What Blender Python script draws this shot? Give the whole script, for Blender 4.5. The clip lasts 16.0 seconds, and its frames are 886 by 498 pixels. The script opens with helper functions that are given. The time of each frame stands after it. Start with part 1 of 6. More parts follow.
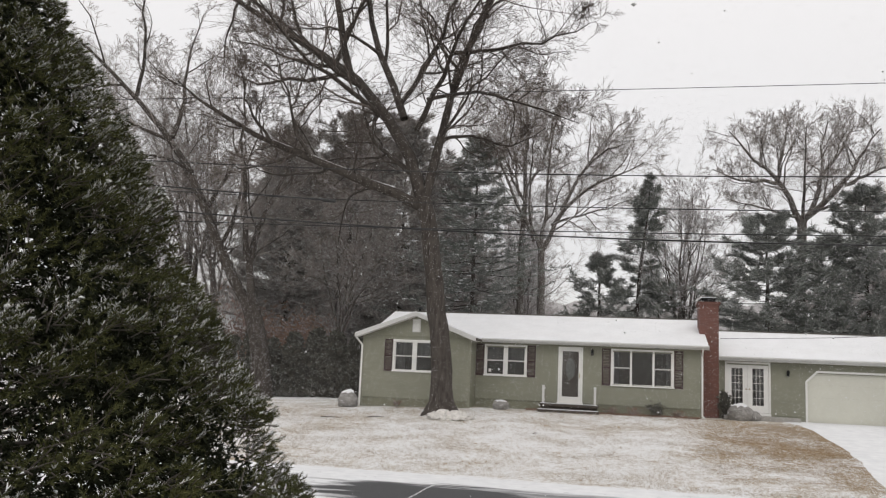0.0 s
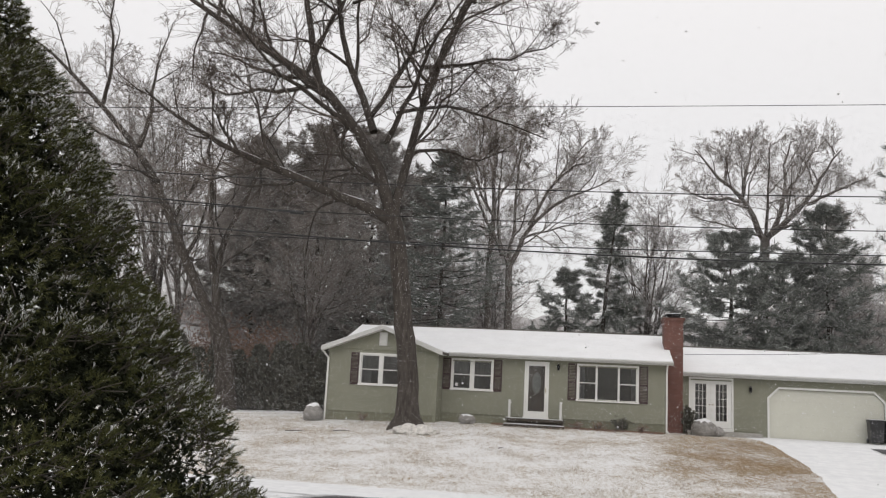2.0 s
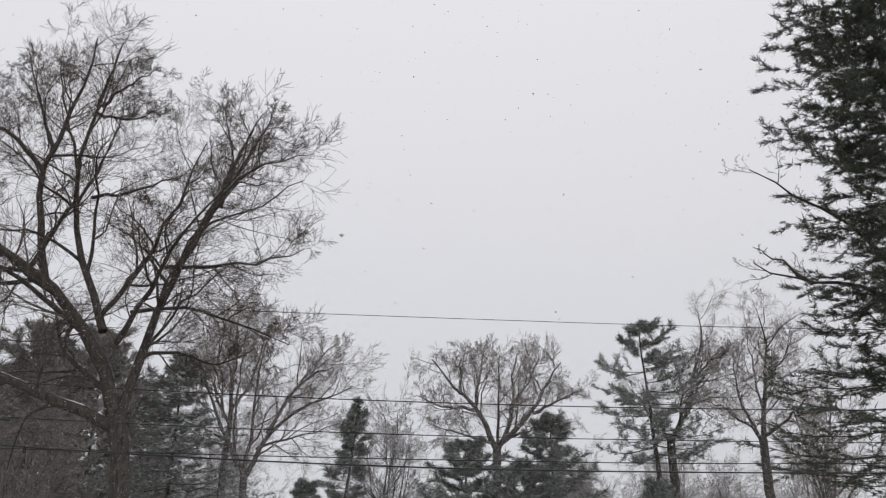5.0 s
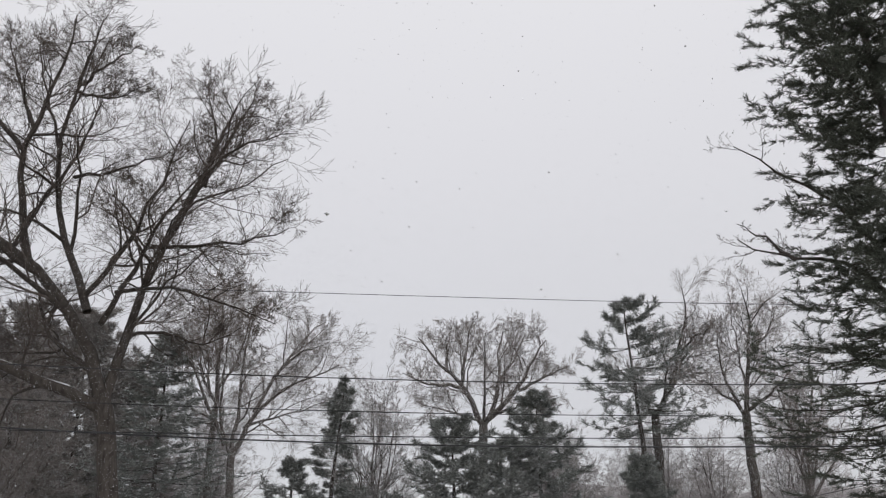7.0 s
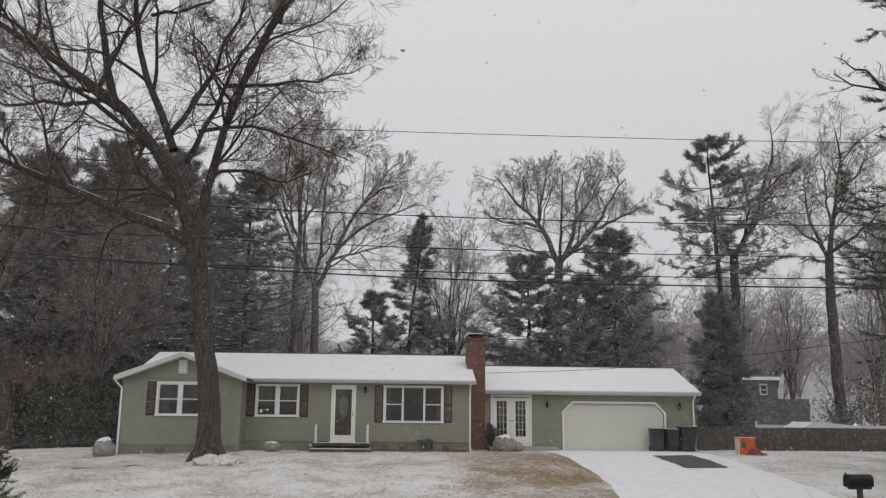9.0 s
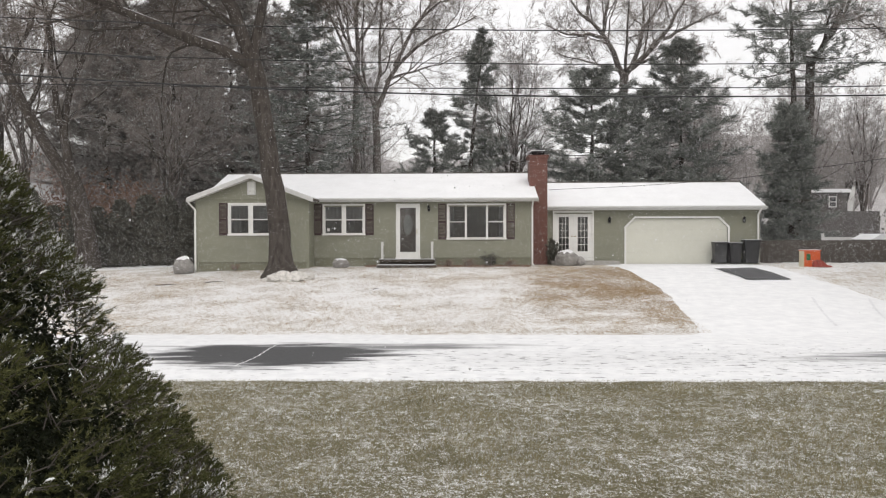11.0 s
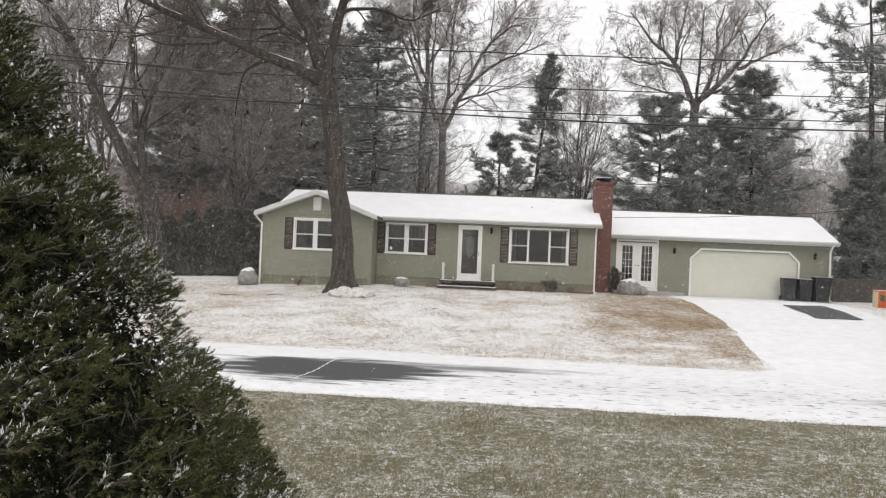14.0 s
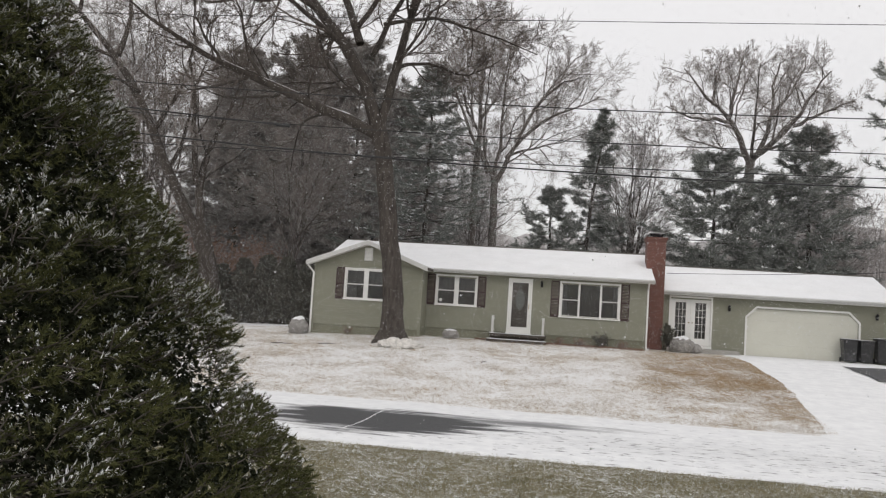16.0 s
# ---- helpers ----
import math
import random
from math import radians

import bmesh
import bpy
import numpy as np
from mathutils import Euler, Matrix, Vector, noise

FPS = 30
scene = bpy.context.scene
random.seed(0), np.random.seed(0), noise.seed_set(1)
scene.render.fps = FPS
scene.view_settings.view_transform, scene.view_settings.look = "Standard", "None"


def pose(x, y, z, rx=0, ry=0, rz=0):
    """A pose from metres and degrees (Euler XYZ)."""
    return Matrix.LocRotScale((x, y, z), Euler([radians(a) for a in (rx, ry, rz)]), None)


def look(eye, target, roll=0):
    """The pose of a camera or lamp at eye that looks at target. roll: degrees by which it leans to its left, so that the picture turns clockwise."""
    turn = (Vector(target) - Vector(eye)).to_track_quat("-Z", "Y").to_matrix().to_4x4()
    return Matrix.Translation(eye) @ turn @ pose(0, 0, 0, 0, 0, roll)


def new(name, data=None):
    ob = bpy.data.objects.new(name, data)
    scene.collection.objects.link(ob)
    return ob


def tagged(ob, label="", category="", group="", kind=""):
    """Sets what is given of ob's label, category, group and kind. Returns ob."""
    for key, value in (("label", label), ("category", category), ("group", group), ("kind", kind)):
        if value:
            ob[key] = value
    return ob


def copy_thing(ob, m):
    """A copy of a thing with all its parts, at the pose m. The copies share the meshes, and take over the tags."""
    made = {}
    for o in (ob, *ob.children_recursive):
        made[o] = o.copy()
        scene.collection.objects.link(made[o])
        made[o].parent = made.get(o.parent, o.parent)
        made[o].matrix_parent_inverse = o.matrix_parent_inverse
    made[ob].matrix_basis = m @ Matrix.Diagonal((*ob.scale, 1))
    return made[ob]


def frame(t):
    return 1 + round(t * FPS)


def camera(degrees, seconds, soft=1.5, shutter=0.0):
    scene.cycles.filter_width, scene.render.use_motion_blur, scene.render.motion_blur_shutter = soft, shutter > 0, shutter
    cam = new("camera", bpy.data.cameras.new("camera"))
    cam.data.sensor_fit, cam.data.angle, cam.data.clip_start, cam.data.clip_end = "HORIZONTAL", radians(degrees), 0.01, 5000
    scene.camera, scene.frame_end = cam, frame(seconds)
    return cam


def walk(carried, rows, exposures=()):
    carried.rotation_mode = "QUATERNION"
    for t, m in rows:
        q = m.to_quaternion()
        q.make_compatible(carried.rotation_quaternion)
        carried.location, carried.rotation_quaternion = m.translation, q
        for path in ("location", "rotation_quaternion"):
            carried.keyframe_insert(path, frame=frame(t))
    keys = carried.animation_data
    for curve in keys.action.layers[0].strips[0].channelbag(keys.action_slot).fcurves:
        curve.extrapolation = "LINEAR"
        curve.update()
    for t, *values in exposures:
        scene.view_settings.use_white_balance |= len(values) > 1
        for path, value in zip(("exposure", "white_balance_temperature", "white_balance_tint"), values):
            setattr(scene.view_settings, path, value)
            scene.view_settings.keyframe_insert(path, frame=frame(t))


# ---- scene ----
EYE = 2.6
# seconds, yaw, pitch, roll, and the small sway of the hand in metres
PATH = (
    (0, 12.10, 8.29, -2.58, 0.0, 0, 0.0), (0.5, 9.91, 6.55, -4.87, 0.0, 0, -0.02), (1, 7.88, 6.32, -5.19, 0.01, 0, -0.02),
    (1.5, 8.21, 7.54, -3.54, 0.03, 0, 0.0), (2, 9.88, 9.32, -2.93, 0.02, 0, 0.0), (2.5, 6.93, 13.94, -3.76, 0.02, 0, 0.0),
    (3, 0.77, 20.05, -4.39, 0.02, 0, 0.0), (3.5, -2.78, 22.52, -3.11, 0.02, 0, 0.0), (4, -4.57, 23.49, -1.38, 0.02, 0, 0.0),
    (4.5, -5.87, 23.76, -0.46, 0.02, 0, 0.0), (5, -7.09, 23.60, 0.42, 0.02, 0, 0.0), (5.2, -7.41, 23.63, 0.63, 0.02, 0, 0.0),
    (7.5, -7.88, 21.42, 1.03, 0.02, 0, 0.0), (8, -7.05, 20.66, 0.90, 0.02, 0, 0.0), (8.5, -5.82, 18.55, 0.47, 0.02, 0, 0.0),
    (9, -2.94, 11.25, -0.56, 0.02, 0, 0.0), (9.5, 0.56, 1.76, -0.23, 0.02, 0, 0.0), (9.7, 1.25, -0.20, 0.17, 0.02, 0, 0.0),
    (10.2, 1.29, -1.02, 0.18, 0.02, 0, 0.0), (12, 1.51, -1.04, -0.12, 0.02, 0, 0.0), (12.5, 2.27, -0.78, -0.65, 0.0, 0, 0.0),
    (13, 3.18, -0.55, -1.21, -0.01, 0, -0.01), (13.5, 4.48, -0.05, -1.91, -0.02, 0, -0.01), (14, 5.37, 0.40, -2.41, -0.04, 0, -0.02),
    (14.5, 5.99, 0.94, -2.68, -0.05, 0, -0.02), (15, 6.65, 1.43, -2.93, -0.06, 0, -0.02), (15.5, 7.52, 2.38, -3.20, -0.07, 0, -0.03),
    (16, 8.67, 3.77, -3.62, -0.08, 0, -0.03))
# stops, white balance: the picture dims while the sky fills it
EXPOSURES = ((0, 0.3, 6750, 11), (1, 0.32, 6750, 11), (2, 0.29, 6750, 11), (2.6, -0.1, 6650, 11), (3.2, -0.45, 6550, 12), (3.6, -0.27, 6500, 12), (4.2, -0.1, 6450, 12), (5, 0.0, 6450, 12), (8.2, -0.05, 6450, 12),
             (9, -0.1, 6600, 11), (9.25, 0.1, 6750, 11), (9.5, 0.58, 6780, 11), (10.2, 0.55, 6780, 11), (12, 0.60, 6780, 11), (14, 0.58, 6760, 11), (14.5, 0.55, 6740, 11), (15.0, 0.39, 6720, 11), (15.5, 0.38, 6720, 11), (16, 0.29, 6720, 11))
cam = camera(55.28, 16.0, soft=1.25)
walk(cam, [(t, pose(x, y, EYE + z, 90 + p, r, w)) for t, w, p, r, x, y, z in PATH], EXPOSURES)

# ---- overcast sky ----
world = bpy.data.worlds.new("overcast_sky")
scene.world = world
world.use_nodes = True
wn, wl = world.node_tree.nodes, world.node_tree.links
wn.clear()
sky = wn.new("ShaderNodeTexSky")
sky.sky_type, sky.sun_disc = "NISHITA", False
sky.sun_elevation, sky.sun_rotation = radians(38), radians(160)
sky_gain = wn.new("ShaderNodeMix")
sky_gain.data_type, sky_gain.blend_type = "RGBA", "MULTIPLY"
sky_gain.inputs[0].default_value = 1.0
sky_gain.inputs[7].default_value = (0.12, 0.12, 0.12, 1)
cloud = wn.new("ShaderNodeMix")
cloud.data_type = "RGBA"
cloud.inputs[0].default_value = 0.9
sky_dir, sky_z, sky_tone = (wn.new("ShaderNode" + k) for k in ("TexCoord", "SeparateXYZ", "ValToRGB"))
for stop, (at, tone) in zip((sky_tone.color_ramp.elements[0], sky_tone.color_ramp.elements[1], sky_tone.color_ramp.elements.new(0.5)), ((0.04, 0.80), (1.0, 1.16), (0.5, 1.015))):
    stop.position, stop.color = at, (0.790 * tone, 0.787 * tone, 0.796 * tone, 1)
wl.new(sky_dir.outputs["Generated"], sky_z.inputs[0])
wl.new(sky_z.outputs[2], sky_tone.inputs[0])
wl.new(sky_tone.outputs[0], cloud.inputs[7])
back = wn.new("ShaderNodeBackground")
back.inputs["Strength"].default_value = 1.0
wout = wn.new("ShaderNodeOutputWorld")
wl.new(sky.outputs[0], sky_gain.inputs[6])
wl.new(sky_gain.outputs[2], cloud.inputs[6])
wl.new(cloud.outputs[2], back.inputs["Color"])
wl.new(back.outputs[0], wout.inputs[0])
sun = new("sun", bpy.data.lights.new("sun", "SUN"))
sun.data.energy, sun.data.angle, sun.data.color = 0.5, radians(40), (1.0, 0.97, 0.93)
sun.matrix_world = look((6, -20, 30), (0, 12, 0))


# ---- materials ----
def surface(name, build, rough=0.8, metal=0.0, spec=None):
    """A node material: build(nt, add, link) returns (colour socket or tuple, height socket or None, bump distance)."""
    m = bpy.data.materials.new(name)
    m.use_nodes = True
    nt = m.node_tree
    b = nt.nodes["Principled BSDF"]
    b.inputs["Roughness"].default_value = rough
    b.inputs["Metallic"].default_value = metal
    if spec is not None:
        b.inputs["Specular IOR Level"].default_value = spec
    col, height, dist = build(nt)
    if isinstance(col, tuple):
        b.inputs["Base Color"].default_value = (*col, 1)
    else:
        nt.links.new(col, b.inputs["Base Color"])
    if height is not None:
        bump = nt.nodes.new("ShaderNodeBump")
        bump.inputs["Distance"].default_value = dist
        bump.inputs["Strength"].default_value = 0.8
        nt.links.new(height, bump.inputs["Height"])
        nt.links.new(bump.outputs[0], b.inputs["Normal"])
    return m


def coords(nt, scale=(1, 1, 1), generated="Object"):
    tc, mp = nt.nodes.new("ShaderNodeTexCoord"), nt.nodes.new("ShaderNodeMapping")
    mp.inputs["Scale"].default_value = scale
    nt.links.new(tc.outputs[generated], mp.inputs[0])
    return mp.outputs[0]


def fractal(nt, vec, scale, detail=6, rough=0.6):
    n = nt.nodes.new("ShaderNodeTexNoise")
    n.inputs["Scale"].default_value, n.inputs["Detail"].default_value, n.inputs["Roughness"].default_value = scale, detail, rough
    nt.links.new(vec, n.inputs["Vector"])
    return n.outputs["Fac"]


def ramp(nt, fac, stops):
    r = nt.nodes.new("ShaderNodeValToRGB")
    while len(r.color_ramp.elements) < len(stops):
        r.color_ramp.elements.new(0.5)
    for e, (p, c) in zip(r.color_ramp.elements, stops):
        e.position, e.color = p, (*c, 1) if isinstance(c, tuple) else (c, c, c, 1)
    nt.links.new(fac, r.inputs[0])
    return r.outputs[0]


def mixed(nt, fac, a, b, how="MIX"):
    m = nt.nodes.new("ShaderNodeMix")
    m.data_type, m.blend_type = "RGBA", how
    for k, v in ((0, fac), (6, a), (7, b)):
        if isinstance(v, tuple):
            m.inputs[k].default_value = (*v, 1)
        elif isinstance(v, (int, float)):
            m.inputs[k].default_value = v
        else:
            nt.links.new(v, m.inputs[k])
    return m.outputs[2]


def sums(nt, op, a, b, clamp=False):
    m = nt.nodes.new("ShaderNodeMath")
    m.operation, m.use_clamp = op, clamp
    for k, v in ((0, a), (1, b)):
        if isinstance(v, (int, float)):
            m.inputs[k].default_value = v
        else:
            nt.links.new(v, m.inputs[k])
    return m.outputs[0]


def axis(nt, which, lo, hi):
    """0 at lo, 1 at hi, along one axis of the object's own space."""
    tc, sx, mr = (nt.nodes.new("ShaderNode" + n) for n in ("TexCoord", "SeparateXYZ", "MapRange"))
    nt.links.new(tc.outputs["Object"], sx.inputs[0])
    nt.links.new(sx.outputs["XYZ".index(which)], mr.inputs[0])
    mr.inputs[1].default_value, mr.inputs[2].default_value = lo, hi
    return mr.outputs[0]


def plain(name, col, vary=0.12, scale=6.0, rough=0.7, metal=0.0, stretch=(1, 1, 1), bump=0.003, spec=None):
    """Colour with grain and blotches at two scales."""
    def build(nt):
        v = coords(nt, stretch)
        n = sums(nt, "ADD", sums(nt, "MULTIPLY", fractal(nt, v, scale), 0.6), sums(nt, "MULTIPLY", fractal(nt, v, scale * 9, 3), 0.4))
        lo, hi = tuple(c * (1 - vary) for c in col), tuple(min(1, c * (1 + vary)) for c in col)
        return ramp(nt, n, [(0.35, lo), (0.65, hi)]), n, bump
    return surface(name, build, rough, metal, spec)


def ellipse(nt, cx, cy, rx, ry, soft, wob):
    """1 inside an uneven oval on the ground, 0 outside."""
    dx, dy = axis(nt, "X", cx, cx + rx), axis(nt, "Y", cy, cy + ry)
    for d in (dx, dy):
        d.node.clamp = False
    r = sums(nt, "SQRT", sums(nt, "ADD", sums(nt, "MULTIPLY", dx, dx), sums(nt, "MULTIPLY", dy, dy)), 0)
    r = sums(nt, "ADD", r, wob)
    mr = nt.nodes.new("ShaderNodeMapRange")
    mr.inputs[1].default_value, mr.inputs[2].default_value = 1 + soft, 1 - soft
    nt.links.new(r, mr.inputs[0])
    return mr.outputs[0]


def lawn_colours(nt):
    v = coords(nt)
    big, mid = fractal(nt, v, 0.45, 5), fractal(nt, coords(nt, (0.9, 0.7, 1)), 5.0, 8, 0.75)
    fine, grit = fractal(nt, coords(nt, (1, 0.6, 1)), 42, 5, 0.85), fractal(nt, coords(nt, (0.9, 0.7, 1)), 15, 6, 0.85)
    # straw across the road, brown by the drive, green-grey by the camera
    straw = ramp(nt, grit, [(0.3, (0.14, 0.095, 0.052)), (0.5, (0.34, 0.258, 0.155)), (0.7, (0.56, 0.46, 0.32))])
    brown = ramp(nt, grit, [(0.3, (0.10, 0.062, 0.030)), (0.5, (0.25, 0.170, 0.092)), (0.7, (0.42, 0.32, 0.21))])
    green = ramp(nt, fine, [(0.3, (0.055, 0.050, 0.026)), (0.5, (0.148, 0.134, 0.079)), (0.7, (0.33, 0.292, 0.21))])
    wob = sums(nt, "MULTIPLY", sums(nt, "SUBTRACT", fractal(nt, v, 0.6, 5), 0.5), 2.0)
    bare = ellipse(nt, 5.4, 31.0, 3.0, 6.0, 0.6, wob)
    far = mixed(nt, bare, straw, brown)
    soil = mixed(nt, axis(nt, "Y", 15.0, 22.0), green, far)
    wood = ramp(nt, grit, [(0.3, (0.045, 0.036, 0.028)), (0.7, (0.13, 0.10, 0.075))])
    soil = mixed(nt, axis(nt, "Y", 40, 46), soil, wood)
    # thin snow lies between the blades: drifts broken up by fine gaps
    cover = sums(nt, "ADD", sums(nt, "MULTIPLY", big, 0.22), sums(nt, "ADD", sums(nt, "MULTIPLY", mid, 0.24), sums(nt, "ADD", sums(nt, "MULTIPLY", grit, 0.44), sums(nt, "MULTIPLY", fine, 0.50))))
    drift = ellipse(nt, -2.5, 28.5, 7.5, 6.5, 0.8, wob)
    cover = sums(nt, "ADD", sums(nt, "SUBTRACT", cover, 0.032), sums(nt, "MULTIPLY", drift, 0.020))
    # the near verge holds only small flecks
    verge = axis(nt, "Y", 15.2, 14.4)
    cover = sums(nt, "SUBTRACT", cover, sums(nt, "MULTIPLY", sums(nt, "MULTIPLY", verge, sums(nt, "SUBTRACT", big, 0.50)), 0.11))
    cover = sums(nt, "SUBTRACT", cover, sums(nt, "MULTIPLY", bare, 0.075))
    cover = sums(nt, "ADD", cover, sums(nt, "MULTIPLY", axis(nt, "Y", 15, 22), 0.055))
    cover = sums(nt, "ADD", cover, sums(nt, "MULTIPLY", axis(nt, "Y", 38, 46), 0.06))
    mask = ramp(nt, cover, [(0.676, 0.0), (0.722, 0.95)])
    return mixed(nt, mask, soil, (0.78, 0.79, 0.80)), sums(nt, "ADD", fine, mid), 0.03


def road_colours(nt):
    v, s = coords(nt), coords(nt, (0.16, 1.0, 1.0))
    streak, grain = fractal(nt, s, 2.4, 6, 0.65), fractal(nt, v, 60, 3)
    tar = ramp(nt, grain, [(0.3, (0.030, 0.031, 0.034)), (0.7, (0.062, 0.063, 0.067))])
    snow = ramp(nt, fractal(nt, v, 3, 6), [(0.3, (0.64, 0.65, 0.67)), (0.7, (0.78, 0.79, 0.80))])
    wob = sums(nt, "MULTIPLY", sums(nt, "SUBTRACT", streak, 0.5), 2.2)
    pool = ellipse(nt, -4.1, 18.05, 2.5, 1.7, 0.14, sums(nt, "MULTIPLY", wob, 0.9))
    tail = sums(nt, "MULTIPLY", ellipse(nt, -1.5, 19.3, 2.6, 0.42, 0.5, sums(nt, "MULTIPLY", wob, 1.8)), 0.8)
    right = sums(nt, "MULTIPLY", ellipse(nt, 11.9, 17.6, 3.8, 0.85, 0.5, sums(nt, "MULTIPLY", wob, 1.5)), 0.9)
    crumbs = sums(nt, "MULTIPLY", ellipse(nt, 5.0, 17.2, 9.0, 1.6, 0.9, sums(nt, "MULTIPLY", sums(nt, "SUBTRACT", fractal(nt, coords(nt, (0.42, 1, 1)), 8, 3, 0.6), 0.352), 20.0)), 0.85)
    track = sums(nt, "MULTIPLY", ellipse(nt, 3.2, 17.6, 6.0, 0.9, 0.8, sums(nt, "MULTIPLY", wob, 2.4)), 0.10)
    left = sums(nt, "MULTIPLY", ellipse(nt, -26.0, 18.2, 15.0, 1.5, 0.4, wob), 0.9)
    bare = pool
    for k in (tail, right, track, left, crumbs):
        bare = sums(nt, "MAXIMUM", bare, k)
    return mixed(nt, bare, snow, tar), sums(nt, "ADD", fractal(nt, v, 8, 5), sums(nt, "MULTIPLY", bare, -0.6)), 0.02


def drive_colours(nt):
    v = coords(nt)
    snow = ramp(nt, fractal(nt, v, 2.5, 7), [(0.3, (0.67, 0.68, 0.70)), (0.7, (0.79, 0.80, 0.81))])
    return snow, fractal(nt, v, 9, 5), 0.02


def bark(name, dark, light, scale=9.0):
    def build(nt):
        v = coords(nt, (1, 1, 0.22))
        n, b = fractal(nt, v, scale, 7, 0.7), fractal(nt, coords(nt), 1.1, 3)
        col = ramp(nt, n, [(0.32, dark), (0.68, light)])
        return mixed(nt, sums(nt, "MULTIPLY", b, 0.35), col, tuple(0.55 * c for c in light)), n, 0.03
    return surface(name, build, 0.9, spec=0.15)


def brickwork(nt):
    br = nt.nodes.new("ShaderNodeTexBrick")
    br.inputs["Scale"].default_value = 1.0
    br.inputs["Brick Width"].default_value, br.inputs["Row Height"].default_value = 0.21, 0.073
    br.inputs["Mortar Size"].default_value = 0.006
    br.inputs["Color1"].default_value, br.inputs["Color2"].default_value = (0.175, 0.076, 0.060, 1), (0.130, 0.060, 0.050, 1)
    br.inputs["Mortar"].default_value = (0.19, 0.13, 0.11, 1)
    v = coords(nt)
    sx, cx = nt.nodes.new("ShaderNodeSeparateXYZ"), nt.nodes.new("ShaderNodeCombineXYZ")
    nt.links.new(v, sx.inputs[0])
    nt.links.new(sums(nt, "ADD", sx.outputs[0], sx.outputs[1]), cx.inputs[0])
    nt.links.new(sx.outputs[2], cx.inputs[1])
    nt.links.new(cx.outputs[0], br.inputs["Vector"])
    return mixed(nt, sums(nt, "MULTIPLY", fractal(nt, v, 2.5), 0.3), br.outputs[0], (0.16, 0.07, 0.06)), br.outputs["Fac"], -0.006


def needles(name, dark, light, scale=3.0):
    def build(nt):
        n = fractal(nt, coords(nt), scale, 3)
        geo = nt.nodes.new("ShaderNodeNewGeometry")
        k = sums(nt, "ADD", sums(nt, "MULTIPLY", n, 0.6), sums(nt, "MULTIPLY", geo.outputs["Random Per Island"], 0.4))
        return ramp(nt, k, [(0.2, dark), (0.75, light)]), None, 0
    return surface(name, build, 0.7, spec=0.15)


LAWN = surface("lawn_with_thin_snow", lawn_colours, 0.95, spec=0.15)
ROAD = surface("asphalt_under_snow", road_colours, 0.7)
DRIVE = surface("snowy_driveway", drive_colours, 0.85)
ASPHALT = plain("bare_asphalt", (0.055, 0.056, 0.06), 0.3, 3, 0.75)
SNOW = plain("settled_snow", (0.76, 0.77, 0.79), 0.05, 1.2, 0.75, bump=0.02)
PRESSED = plain("pressed_snow", (0.65, 0.66, 0.68), 0.14, 5, 0.8, bump=0.01)
SIDING = plain("sage_green_siding", (0.226, 0.227, 0.173), 0.07, 0.7, 0.6, stretch=(1, 1, 4), bump=0.001)
FOUNDATION = plain("painted_foundation", (0.19, 0.19, 0.14), 0.12, 2, 0.85)
TRIM = plain("white_painted_trim", (0.74, 0.74, 0.72), 0.05, 3, 0.5, bump=0.001)
GUTTER = plain("white_gutter_metal", (0.56, 0.56, 0.55), 0.08, 3, 0.5, bump=0.001)
GARAGE = plain("cream_garage_door_paint", (0.60, 0.60, 0.53), 0.04, 1.0, 0.5, bump=0.001)
SHUTTER = plain("dark_maroon_shutter_paint", (0.055, 0.032, 0.032), 0.15, 4, 0.6)
DARK_WOOD = plain("dark_stained_wood", (0.06, 0.05, 0.04), 0.25, 5, 0.8, stretch=(1, 1, 0.3))
INSIDE = plain("dim_room_paint", (0.30, 0.27, 0.23), 0.1, 1, 0.9)
CURTAIN = plain("pale_curtain", (0.55, 0.53, 0.50), 0.1, 8, 0.9, stretch=(6, 1, 0.2))
BRICK = surface("red_brick", brickwork, 0.9)
EARTH = plain("snowy_earth", (0.60, 0.58, 0.55), 0.5, 11, 0.95, bump=0.04)
STONE = plain("grey_granite", (0.25, 0.24, 0.23), 0.5, 7, 0.9, bump=0.02)
CONCRETE = plain("grey_concrete", (0.33, 0.32, 0.30), 0.2, 4, 0.9)
BLACK = plain("black_plastic", (0.022, 0.023, 0.025), 0.2, 5, 0.45)
IRON = plain("black_metal", (0.018, 0.018, 0.02), 0.2, 9, 0.5, 0.6)
ORANGE = plain("faded_orange_plastic", (0.62, 0.115, 0.035), 0.12, 4, 0.5)
GREEN_TOY = plain("green_plastic", (0.03, 0.13, 0.05), 0.15, 4, 0.5)
RED_TOY = plain("dull_red_plastic", (0.30, 0.06, 0.045), 0.15, 4, 0.5)
YELLOW_TOY = plain("cream_plastic", (0.62, 0.56, 0.40), 0.1, 4, 0.5)
OAK_BARK = bark("oak_bark", (0.026, 0.022, 0.019), (0.105, 0.092, 0.083))
# paler than the oak bark, which puts some haze into distant trunks
BROWN_BARK = bark("pale_brown_bark", (0.07, 0.061, 0.056), (0.18, 0.160, 0.148), 7)
OAK_TWIG = bark("oak_twig_bark", (0.07, 0.058, 0.052), (0.17, 0.145, 0.13), 5)
# both twig colours are lightened to carry haze, the farther one most
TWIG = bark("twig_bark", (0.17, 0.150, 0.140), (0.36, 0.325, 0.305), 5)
HAZED_TWIG = bark("hazed_twig_bark", (0.24, 0.22, 0.215), (0.45, 0.415, 0.405), 3)
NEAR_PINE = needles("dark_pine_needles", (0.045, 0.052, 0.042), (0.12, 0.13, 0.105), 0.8)
